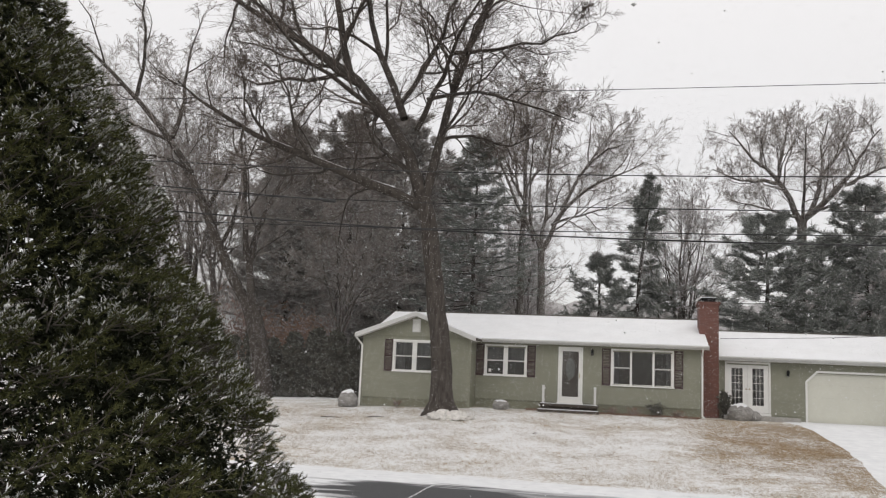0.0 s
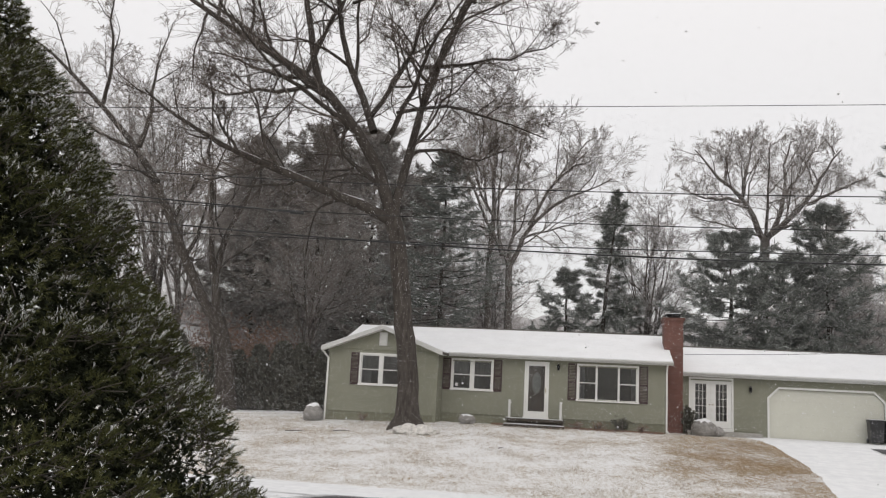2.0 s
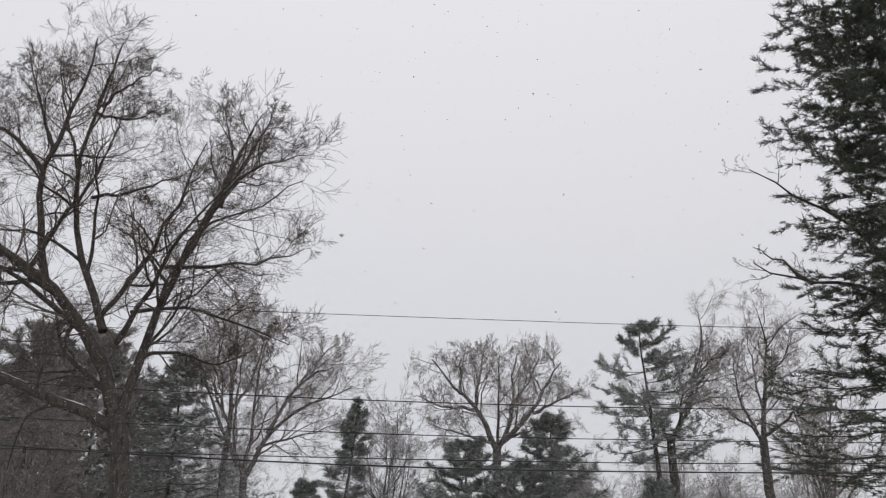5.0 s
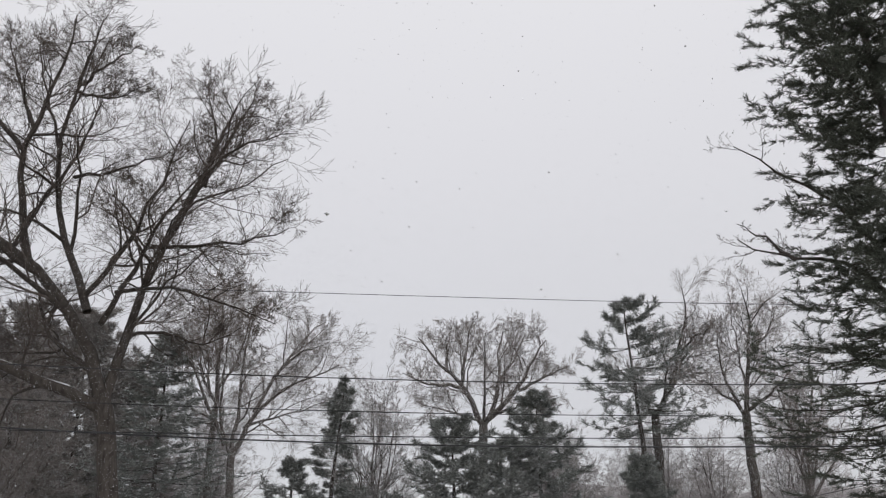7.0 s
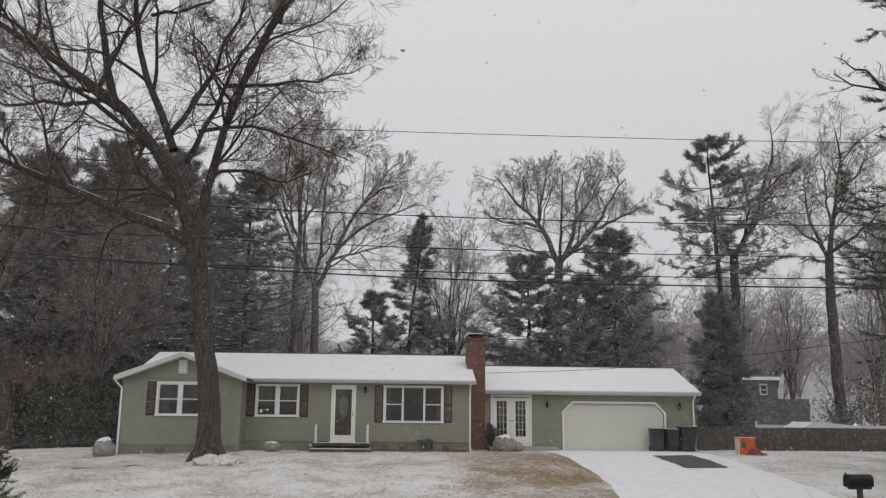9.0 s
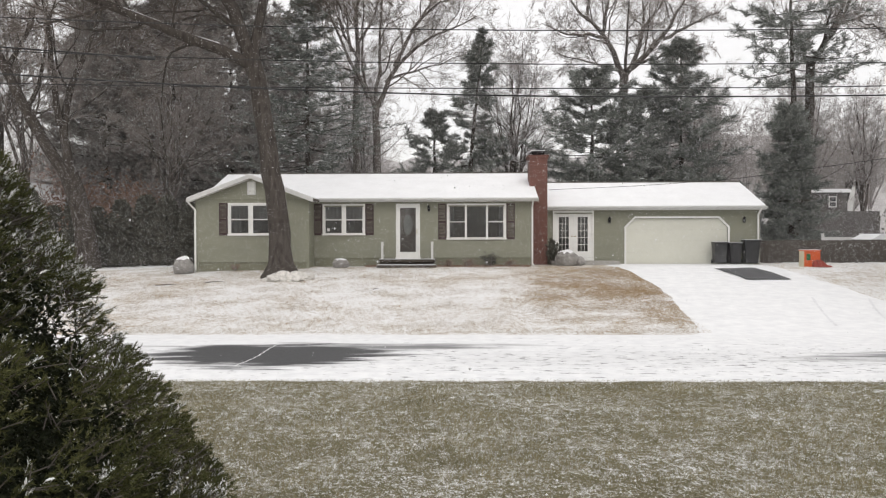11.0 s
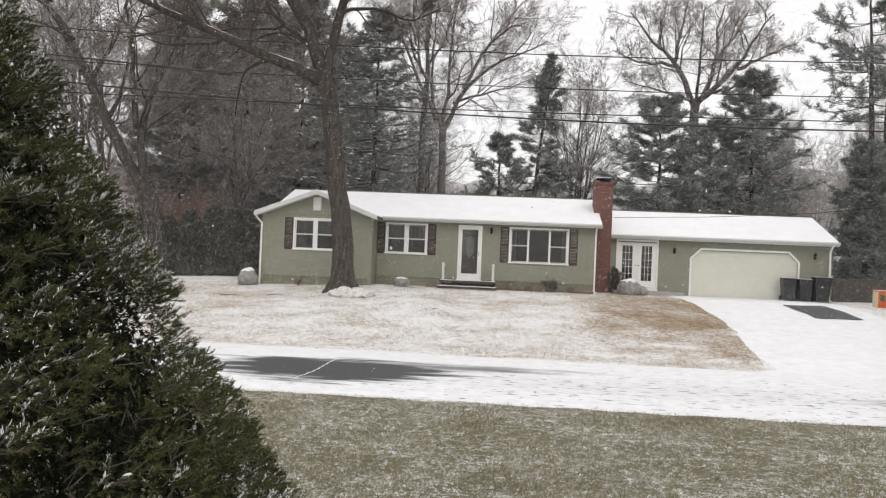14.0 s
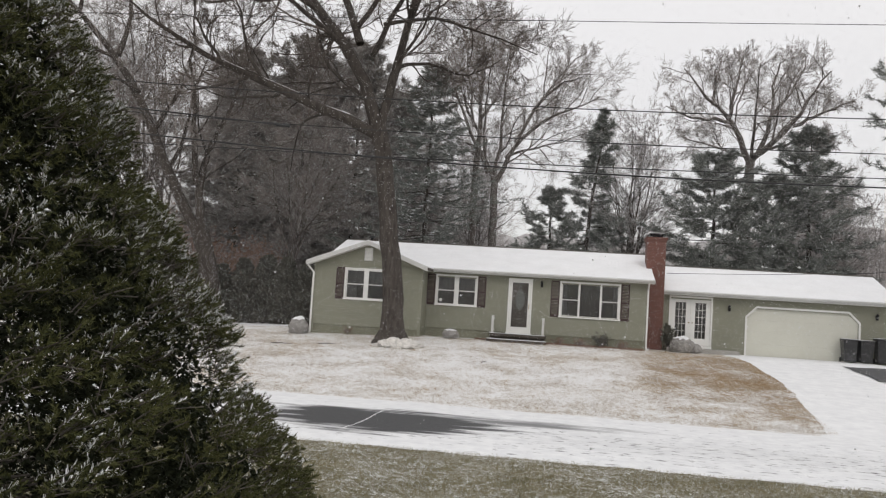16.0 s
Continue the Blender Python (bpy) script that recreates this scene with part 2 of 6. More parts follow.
# needles of the pines farther back, paled to hold the haze
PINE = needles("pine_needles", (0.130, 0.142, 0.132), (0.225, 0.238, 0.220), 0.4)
# woods: haze lightened into the needle colour on top of the snow dust
WOODS = needles("hazed_snowy_needles", (0.160, 0.147, 0.137), (0.29, 0.270, 0.254), 0.4)
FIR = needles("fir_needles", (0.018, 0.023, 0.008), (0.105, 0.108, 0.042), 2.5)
# near-black copy of FIR: the shade inside the tree is in the colour
FIR_SHADE = needles("fir_shade_needles", (0.007, 0.010, 0.005), (0.026, 0.030, 0.014), 2.5)
HEDGE = needles("hedge_leaves", (0.065, 0.066, 0.056), (0.16, 0.152, 0.13), 1.2)
BRUSH = needles("russet_leaves", (0.15, 0.088, 0.065), (0.32, 0.21, 0.165), 1.0)
BLADE = needles("grass_blades", (0.058, 0.058, 0.024), (0.36, 0.32, 0.20), 0.9)
FROST = needles("snow_dusted_blades", (0.45, 0.44, 0.41), (0.80, 0.80, 0.79), 0.9)
DOOR = plain("brown_door_paint", (0.32, 0.265, 0.235), 0.12, 5, 0.5)
STRAW = needles("straw_blades", (0.18, 0.13, 0.08), (0.50, 0.42, 0.31), 0.5)
FENCE = plain("weathered_fence_wood", (0.085, 0.075, 0.066), 0.3, 3, 0.9, stretch=(1, 1, 0.2))
SLATE = plain("dark_house_siding", (0.085, 0.078, 0.075), 0.15, 2, 0.8, stretch=(1, 1, 4))
CABLE = plain("black_cable", (0.02, 0.02, 0.022), 0.1, 5, 0.6)
BRASS = plain("dull_brass", (0.35, 0.26, 0.12), 0.2, 20, 0.4, 0.9)


def glass_material():
    m = bpy.data.materials.new("window_glass")
    m.use_nodes = True
    nt = m.node_tree
    nt.nodes.clear()
    tr, gl, mx, fr, out = (nt.nodes.new("ShaderNode" + n) for n in ("BsdfTransparent", "BsdfGlossy", "MixShader", "Fresnel", "OutputMaterial"))
    tr.inputs[0].default_value = (0.72, 0.74, 0.75, 1)
    gl.inputs["Roughness"].default_value = 0.03
    fr.inputs[0].default_value = 1.5
    for a, b in ((fr.outputs[0], mx.inputs[0]), (tr.outputs[0], mx.inputs[1]), (gl.outputs[0], mx.inputs[2]), (mx.outputs[0], out.inputs[0])):
        nt.links.new(a, b)
    return m


GLASS = glass_material()


# ---- builders ----
def link_mesh(name, bm, mat, smooth=False):
    me = bpy.data.meshes.new(name)
    bmesh.ops.recalc_face_normals(bm, faces=bm.faces)
    bm.to_mesh(me)
    bm.free()
    me.materials.append(mat)
    if smooth:
        me.shade_smooth()
    return new(name, me)


def part(name, bm, mat, parent, label="", smooth=False):
    ob = link_mesh(name, bm, mat, smooth)
    ob.parent = parent
    if label:
        ob["label"] = label
    return ob


def arrays(name, verts, faces, mat, parent=None, label="", smooth=False):
    """A mesh from generated vertex and face arrays."""
    me = bpy.data.meshes.new(name)
    if isinstance(faces, np.ndarray):
        k = faces.shape[1]
        me.vertices.add(len(verts))
        me.vertices.foreach_set("co", np.asarray(verts, np.float32).ravel())
        me.loops.add(faces.size)
        me.loops.foreach_set("vertex_index", faces.astype(np.int32).ravel())
        me.polygons.add(len(faces))
        me.polygons.foreach_set("loop_start", np.arange(0, faces.size, k, dtype=np.int32))
        me.update(calc_edges=True)
    else:
        me.from_pydata(verts, [], faces)
    me.materials.append(mat)
    if smooth:
        me.shade_smooth()
    ob = new(name, me)
    ob.parent = parent
    if label:
        ob["label"] = label
    return ob


def thing(name, label, category, at=(0, 0, 0), group="", kind="", turn=0):
    ob = new(name)
    ob.empty_display_size = 0.2
    ob.matrix_world = pose(*at, 0, 0, turn)
    return tagged(ob, label, category, group, kind)


def box(bm, x0, x1, y0, y1, z0, z1, bevel=0.0):
    vs = [bm.verts.new((x, y, z)) for x in (x0, x1) for y in (y0, y1) for z in (z0, z1)]
    fs = [bm.faces.new([vs[i] for i in f]) for f in ((0, 1, 3, 2), (4, 6, 7, 5), (0, 4, 5, 1), (2, 3, 7, 6), (0, 2, 6, 4), (1, 5, 7, 3))]
    if bevel:
        es = {e for f in fs for e in f.edges}
        bmesh.ops.bevel(bm, geom=list(es), offset=bevel, segments=2, affect="EDGES", profile=0.6)
    return bm


def boxed(*spans, bevel=0.0):
    bm = bmesh.new()
    for s in spans:
        box(bm, *s, bevel=bevel)
    return bm


def prism(outline, y0, y1, flat="xz"):
    """An outline in x and z, pushed from y0 to y1 (or in y and z from x0 to x1)."""
    bm = bmesh.new()
    put = (lambda a, b, c: (a, c, b)) if flat == "xz" else (lambda a, b, c: (c, a, b))
    a = [bm.verts.new(put(p, q, y0)) for p, q in outline]
    b = [bm.verts.new(put(p, q, y1)) for p, q in outline]
    bm.faces.new(a)
    bm.faces.new(b[::-1])
    for i in range(len(a)):
        j = (i + 1) % len(a)
        bm.faces.new((a[i], b[i], b[j], a[j]))
    return bm


def rod(bm, a, b, r0, r1=None, sides=8):
    a, b = Vector(a), Vector(b)
    r1 = r0 if r1 is None else r1
    m = Matrix.Translation((a + b) / 2) @ (b - a).to_track_quat("Z", "Y").to_matrix().to_4x4()
    bmesh.ops.create_cone(bm, cap_ends=True, segments=sides, radius1=r0, radius2=r1, depth=(b - a).length, matrix=m)
    return bm


def clump(rng, r, squash=0.7, rough=0.25, level=2):
    """An uneven rounded lump."""
    bm = bmesh.new()
    bmesh.ops.create_icosphere(bm, subdivisions=level, radius=1)
    off = Vector((rng.uniform(0, 99), rng.uniform(0, 99), rng.uniform(0, 99)))
    for v in bm.verts:
        k = 1 + rough * noise.fractal(v.co * 1.4 + off, 0.8, 2.0, 3)
        v.co = Vector((v.co.x * r[0] * k, v.co.y * r[1] * k, v.co.z * r[2] * k))
    return bm


# ---- ground ----
def height(x, y):
    """The lie of the land: level by the road, rising to the house, dropping a little to its left."""
    t = np.clip((np.asarray(y, float) - 21.6) / 14.6, 0, 1)
    up = 1.16 * (0.75 * t + 0.25 * t * t * (3 - 2 * t))
    side = np.clip((-6.5 - np.asarray(x, float)) / 6, 0, 2.5) * 0.17 * np.clip((np.asarray(y, float) - 26) / 8, 0, 1)
    far = np.clip((np.asarray(y, float) - 60) / 200, 0, 1) * 1.0
    near = np.clip((14.6 - np.asarray(y, float)) / 10, 0, 1) * 0.10
    return up - side + far + near


def sheet(name, xs, ys, mat, lift=0.0, keep=None, bumps=0.0):
    X, Y = np.meshgrid(xs, ys)
    Z = height(X, Y) + lift
    if bumps:
        Z = Z + np.where(((Y > 14.2) & (Y < 22.4)) | ((X > 5.9) & (X < 14) & (Y > 20) & (Y < 40)), 0.0, bumps) * np.array([[noise.fractal((x * 0.9, y * 0.9, 0), 0.8, 2.0, 4) for x in xs] for y in ys])
    nx, ny = len(xs), len(ys)
    v = np.stack([X, Y, Z], -1).reshape(-1, 3)
    i = (np.arange(ny - 1)[:, None] * nx + np.arange(nx - 1)).ravel()
    f = np.stack([i, i + 1, i + nx + 1, i + nx], 1)
    return arrays(name, v, f, mat, smooth=True)


def steps(*runs):
    return np.concatenate([np.arange(a, b, d) for a, b, d in runs])


ground = sheet("ground", steps((-1500, -100, 200), (-100, -30, 7), (-30, 35, 0.5), (35, 100, 5), (100, 1501, 200)),
               steps((-400, -40, 60), (-40, 6, 4), (6, 48, 0.4), (48, 100, 4), (100, 2001, 190)), LAWN, 0.0, bumps=0.025)
tagged(ground, "thin snow over short straw and green winter grass", "lawn", kind="structure")


def street():
    """The road with ragged snowy edges."""
    xs = steps((-300, -40, 10), (-40, 40, 0.25), (40, 301, 10))
    rows = []
    for y in (14.85, 15.4, 16, 17, 18, 19, 20, 21, 21.4, 21.75):
        wob = 0.14 if y in (14.85, 21.75) else 0.0
        rows.append([(x, y + wob * noise.fractal((x * 0.8, y, 2), 0.7, 2.0, 4), (0.004 if wob else 0.022)) for x in xs])
    v = np.array(rows).reshape(-1, 3)
    nx, ny = len(xs), len(rows)
    i = (np.arange(ny - 1)[:, None] * nx + np.arange(nx - 1)).ravel()
    road = arrays("road", v, np.stack([i, i + 1, i + nx + 1, i + nx], 1), ROAD, smooth=True)
    tagged(road, "black asphalt street half covered by fresh snow", "road", kind="structure")
    # a seam of snow across the bare patch
    bm = bmesh.new()
    last = None
    for k in range(25):
        u = k / 24
        x, y = -4.45 + 0.22 * u + 0.06 * math.sin(u * 5.2) + 0.014 * math.sin(k * 1.9), 16.4 + 3.2 * u
        w = 0.015 + 0.009 * math.sin(k * 2.3)
        row = (bm.verts.new((x - w, y, 0.027)), bm.verts.new((x + w, y, 0.027)))
        if last:
            bm.faces.new((last[0], last[1], row[1], row[0]))
        last = row
    tagged(link_mesh("snow_seam", bm, SNOW), "line of snow lying in a crack", "snow", kind="structure")


street()


DRIVE_EDGE = [(21.2, 5.5), (21.9, 6.05), (22.3, 6.26), (22.9, 6.38), (23.6, 6.44), (24.6, 6.54), (27, 6.8), (30, 6.95), (33, 6.9), (36, 6.7), (39.45, 6.4)]


def driveway():
    bm = bmesh.new()
    last = None
    ys = [21.2, 21.6, 21.9] + list(np.arange(22.0, 39.4, 0.15)) + [39.45]
    for y in ys:
        xl = float(np.interp(y, [e[0] for e in DRIVE_EDGE], [e[1] for e in DRIVE_EDGE])) + 0.10 * noise.fractal((3.3, y * 0.8, 0), 0.9, 2.0, 3)
        xr = 13.3 + (39.45 - y) * 0.01 + 0.12 * noise.fractal((7.3, y * 0.8, 0), 0.7, 2.0, 5)
        row = []
        for j in range(15):
            u = j / 14
            x = xl + (xr - xl) * u
            lift = 0.004 if j in (0, 14) else (0.0 if y < 21.4 else 0.026)
            row.append(bm.verts.new((x, y, float(height(x, y)) + lift)))
        if last:
            for j in range(14):
                bm.faces.new((last[j], last[j + 1], row[j + 1], row[j]))
        last = row
    return tagged(link_mesh("driveway", bm, DRIVE, True), "driveway under an even layer of fresh snow", "driveway", kind="structure")


driveway()


def tyre_marks(points, wide):
    """A faint line where a wheel pressed the snow."""
    bm = bmesh.new()
    ctrl = bent_line(points, 28)
    last = None
    for k, (x, y) in enumerate(ctrl):
        w = wide * (0.7 + 0.3 * noise.noise((k * 0.6, x, 4)))
        row = [bm.verts.new((x + s * w, y, float(height(x, y)) + 0.031)) for s in (-1, 1)]
        if last:
            bm.faces.new((last[0], last[1], row[1], row[0]))
        last = row
    tagged(link_mesh("tyre_mark", bm, PRESSED), "faint curved tyre mark pressed into the snow", "tyre mark", kind="structure")


def bent_line(points, n):
    p = np.array(points, float)
    t = np.linspace(0, 1, len(p))
    u = np.linspace(0, 1, n)
    return np.stack([np.polyval(np.polyfit(t, p[:, j], 2), u) for j in (0, 1)], 1)


tyre_marks(((11.42, 27.8), (10.65, 25.2), (10.03, 22.8)), 0.06)
tyre_marks(((13.1, 27.5), (12.2, 25.0), (11.88, 23.8)), 0.05)


def flat_patch(name, corners, mat, lift, label):
    bm = bmesh.new()
    pts = []
    for i, (x, y) in enumerate(corners):
        x2, y2 = corners[(i + 1) % len(corners)]
        for k in range(6):
            u = k / 6
            px, py = x + (x2 - x) * u + 0.05 * math.sin(7 * x + 9 * u), y + (y2 - y) * u + 0.05 * math.cos(5 * y + 8 * u)
            pts.append(bm.verts.new((px, py, float(height(px, py)) + lift)))
    bmesh.ops.triangle_fill(bm, use_beauty=True, edges=[bm.edges.new((pts[i], pts[(i + 1) % len(pts)])) for i in range(len(pts))])
    return tagged(link_mesh(name, bm, mat), label, "asphalt patch", kind="structure")


flat_patch("bare_patch", ((10.5, 35.2), (12.2, 35.5), (12.35, 31.8), (10.6, 31.6)), ASPHALT, 0.05, "bare dark asphalt where a car stood")

# ---- house ----
FRONT, WING, GAR = 37.5, 35.9, 39.5
house = thing("house", "sage green ranch house with snowy roofs and white trim", "house", (0, FRONT, 1.1))
BASE = Vector((0, FRONT, 1.1))


def local(bm, origin=BASE):
    bmesh.ops.translate(bm, verts=bm.verts, vec=-origin)
    return bm


def clapboards(x0, x1, y, z0, z1, holes, lap=0.125):
    """A wall of lapped boards, cut round its openings; each course is a wedge proud at its foot."""
    bm = bmesh.new()
    z = z0
    while z < z1 - 1e-4:
        top = min(z + lap, z1)
        cuts = sorted([(h[0], h[1]) for h in holes if h[2] < (z + top) / 2 < h[3]])
        x = x0
        for a, b in cuts + [(x1, x1)]:
            if a > x + 1e-3:
                pts = [(y - 0.034, z), (y - 0.004, top), (y + 0.14, top), (y + 0.14, z)]
                q = prism([(p, r) for p, r in pts], x, a, "yz")
                me = bpy.data.meshes.new("tmp")
                q.to_mesh(me)
                q.free()
                bm.from_mesh(me)
                bpy.data.meshes.remove(me)
            x = max(x, b)
        z = top
    return bm


HOLE_W1, HOLE_W2, HOLE_PW = (-9.88, -8.10, 2.60, 3.86), (-6.10, -4.36, 2.60, 3.86), (-0.58, 1.89, 2.40, 3.86)
HOLE_DOOR, HOLE_FD, HOLE_GD = (-2.84, -1.92, 1.56, 3.87), (4.32, 6.06, 1.47, 3.57), (7.64, 12.32, 1.18, 3.30)
part("wall", local(clapboards(-6.55, 3.08, FRONT, 1.55, 4.14, [HOLE_W2, HOLE_PW, HOLE_DOOR])), SIDING, house, "sage green lapped siding")
part("foundation", local(boxed((-6.55, 3.08, FRONT + 0.01, FRONT + 0.2, 0.8, 1.55))), FOUNDATION, house)
part("wall", local(clapboards(-11.31, -6.55, WING, 1.42, 4.10, [HOLE_W1])), SIDING, house, "sage green lapped siding")
part("foundation", local(boxed((-11.31, -6.55, WING + 0.01, WING + 0.2, 0.6, 1.42))), FOUNDATION, house)
part("wall", local(clapboards(3.08, 13.75, GAR, 1.14, 3.80, [HOLE_FD, HOLE_GD, (4.32, 6.06, 1.0, 1.47)])), SIDING, house, "sage green lapped siding")
# side, rear and inner walls
part("wall", local(boxed((-6.69, -6.55, WING + 0.14, FRONT + 0.1, 0.8, 4.2))), SIDING, house)
part("wall", local(boxed((-11.31, -11.17, WING + 0.14, 45.5, 0.6, 4.15))), SIDING, house)
part("wall", local(boxed((-11.31, 3.08, 45.36, 45.5, 0.6, 4.15))), SIDING, house)
part("wall", local(boxed((2.94, 3.08, FRONT + 0.14, 45.36, 0.6, 4.15))), SIDING, house)
part("wall", local(boxed((13.61, 13.75, GAR + 0.14, 46.3, 0.8, 3.8), (3.08, 13.75, 46.16, 46.3, 0.8, 3.8))), SIDING, house)
part("inner_wall", local(boxed((-6.5, 2.9, 41.4, 41.5, 1.5, 4.1), (-11.1, -6.75, 40.5, 40.6, 1.5, 4.1), (3.1, 13.6, 43.5, 43.6, 1.2, 3.8))), INSIDE, house)
part("inner_floor", local(boxed((-6.6, 2.92, 37.7, 45.3, 1.45, 1.52), (-11.15, -6.75, 36.1, 45.3, 1.45, 1.518), (3.1, 13.6, 39.7, 46.1, 1.12, 1.17))), DARK_WOOD, house)
part("inner_ceiling", local(boxed((-6.6, 2.92, 37.7, 45.3, 4.02, 4.08), (-11.15, -6.75, 36.1, 45.3, 4.02, 4.078), (3.1, 13.6, 39.7, 46.1, 3.7, 3.75))), INSIDE, house)


def gable_fill():
    """The siding over the wing's windows, up to its roof."""
    bm = bmesh.new()
    z = 4.10
    while z < 5.0:
        k = (5.06 - z) / 0.96
        k2 = max(0.02, (5.06 - min(z + 0.105, 5.06)) / 0.96)
        a, b = 2.38 * k, 2.38 * k2
        c = -8.93
        v = [bm.verts.new(p) for p in ((c - a, WING - 0.022, z), (c + a, WING - 0.022, z), (c + b, WING - 0.006, z + 0.105), (c - b, WING - 0.006, z + 0.105))]
        w = [bm.verts.new((p.co.x, WING + 0.1, p.co.z)) for p in v]
        bm.faces.new(v)
        bm.faces.new(w[::-1])
        for i in range(4):
            bm.faces.new((v[i], w[i], w[(i + 1) % 4], v[(i + 1) % 4]))
        z += 0.105
    return bm


part("gable", local(gable_fill()), SIDING, house, "sage green siding in the gable")
for gx, apex in ((3.0, 5.47), (-11.24, 5.47)):
    part("gable", local(prism([(37.5, 4.12), (45.5, 4.12), (41.5, apex)], gx - 0.07, gx + 0.07, "yz")), SIDING, house)
part("gable", local(prism([(39.5, 3.78), (46.3, 3.78), (42.9, 5.05)], 13.61, 13.75, "yz")), SIDING, house)


def slab(p, q, x0, x1, thick):
    """A roof plane from the eave p=(y, z) to the ridge q, as deep as thick."""
    return prism([p, q, (q[0], q[1] - thick), (p[0], p[1] - thick)], x0, x1, "yz")


def roof(x0, x1, eave, ridge, rear, name="roof"):
    deck = bmesh.new()
    for a in (eave, rear):
        s = slab((a[0], a[1] - 0.05), (ridge[0], ridge[1] - 0.05), x0, x1, 0.12)
        me = bpy.data.meshes.new("tmp")
        s.to_mesh(me)
        s.free()
        deck.from_mesh(me)
        bpy.data.meshes.remove(me)
    r = part(name, local(deck), DARK_WOOD, house, "shingled roof")
    for a in (eave, rear):
        s = slab(a, ridge, x0 + 0.02, x1 - 0.02, 0.046)
        part("roof_snow", local(s), SNOW, r, "smooth layer of fresh snow")
    return r


main_roof = roof(-11.5, 3.36, (37.08, 4.20), (41.5, 5.58), (45.9, 4.20))
gar_roof = roof(3.38, 13.95, (39.08, 3.88), (42.9, 5.19), (46.7, 3.88))
for rx0, rx1, ry, rz in ((-11.48, 3.34, 41.5, 5.58), (3.40, 13.93, 42.9, 5.19)):
    part("ridge_cap", local(prism([(ry - 0.14, rz - 0.035), (ry, rz + 0.022), (ry + 0.14, rz - 0.035)], rx0, rx1, "yz")), DARK_WOOD, house, "dark shingle ridge showing through the snow")


def wing_roof():
    c, z0, z1 = -8.93, 4.16, 5.16
    for s in (-1, 1):
        e, q = c + s * 2.68, 35.5
        deck = prism([(c, z1 - 0.05), (e, z0 - 0.05), (e, z0 - 0.16), (c, z1 - 0.16)], 35.52, 40.2)
        r = part("roof", local(deck), DARK_WOOD, house, "shingled wing roof")
        part("roof_snow", local(prism([(c, z1), (e, z0), (e, z0 - 0.046), (c, z1 - 0.046)], 35.5, 40.2)), SNOW, r, "smooth layer of fresh snow")
        part("rake_board", local(prism([(c, z1 - 0.03), (e, z0 - 0.03), (e, z0 - 0.20), (e - s * 0.05, z0 - 0.20), (c, z1 - 0.20)], 35.44, 35.50)), GUTTER, house, "white painted rake board")
        part("soffit", local(prism([(c, z1 - 0.18), (e, z0 - 0.18), (e, z0 - 0.20), (c, z1 - 0.20)], 35.50, 35.88)), TRIM, house)


wing_roof()
part("fascia", local(boxed((-6.3, 3.37, 37.04, 37.08, 4.02, 4.17))), GUTTER, house, "white painted fascia")
part("soffit", local(boxed((-6.5, 3.36, 37.08, 37.49, 4.02, 4.05))), TRIM, house)
part("fascia", local(boxed((3.4, 13.96, 39.04, 39.08, 3.68, 3.85))), GUTTER, house, "white painted fascia")
part("soffit", local(boxed((3.4, 13.9, 39.08, 39.49, 3.68, 3.71))), TRIM, house)


def gutter(x0, x1, y, z):
    bm = bmesh.new()
    prof = [(y, z), (y - 0.11, z), (y - 0.12, z - 0.03), (y - 0.07, z - 0.10), (y, z - 0.10)]
    me = bpy.data.meshes.new("tmp")
    s = prism(prof, x0, x1, "yz")
    s.to_mesh(me)
    s.free()
    bm.from_mesh(me)
    bpy.data.meshes.remove(me)
    return bm


part("gutter", local(gutter(-6.2, 3.36, 37.038, 4.165)), GUTTER, house, "white metal gutter")
part("gutter", local(gutter(3.5, 13.96, 39.038, 3.845)), GUTTER, house, "white metal gutter")


def downspout(x, y, ytop, ztop, zlow, side=0):
    bm = bmesh.new()
    for a, b in (((x - side, ytop, ztop), (x, y, ztop - 0.3)), ((x, y, ztop - 0.28), (x, y, zlow + 0.1)), ((x, y, zlow + 0.12), (x + 0.05, y - 0.25, zlow + 0.04))):
        rod(bm, a, b, 0.042, sides=6)
    part("downspout", local(bm), TRIM, house, "white metal downspout")


downspout(3.12, 37.44, 37.0, 4.07, 1.15)
downspout(13.70, 39.42, 39.0, 3.75, 1.15)
downspout(-11.36, 35.84, 35.55, 3.95, 0.95, 0.2)
for cx0, cx1, cy, z0, z1 in ((-11.35, -11.25, WING, 1.0, 4.08), (-6.6, -6.5, WING, 1.1, 4.1), (13.66, 13.79, GAR, 1.16, 3.68)):
    part("corner_board", local(boxed((cx0, cx1, cy - 0.035, cy + 0.06, z0, z1))), SIDING, house)


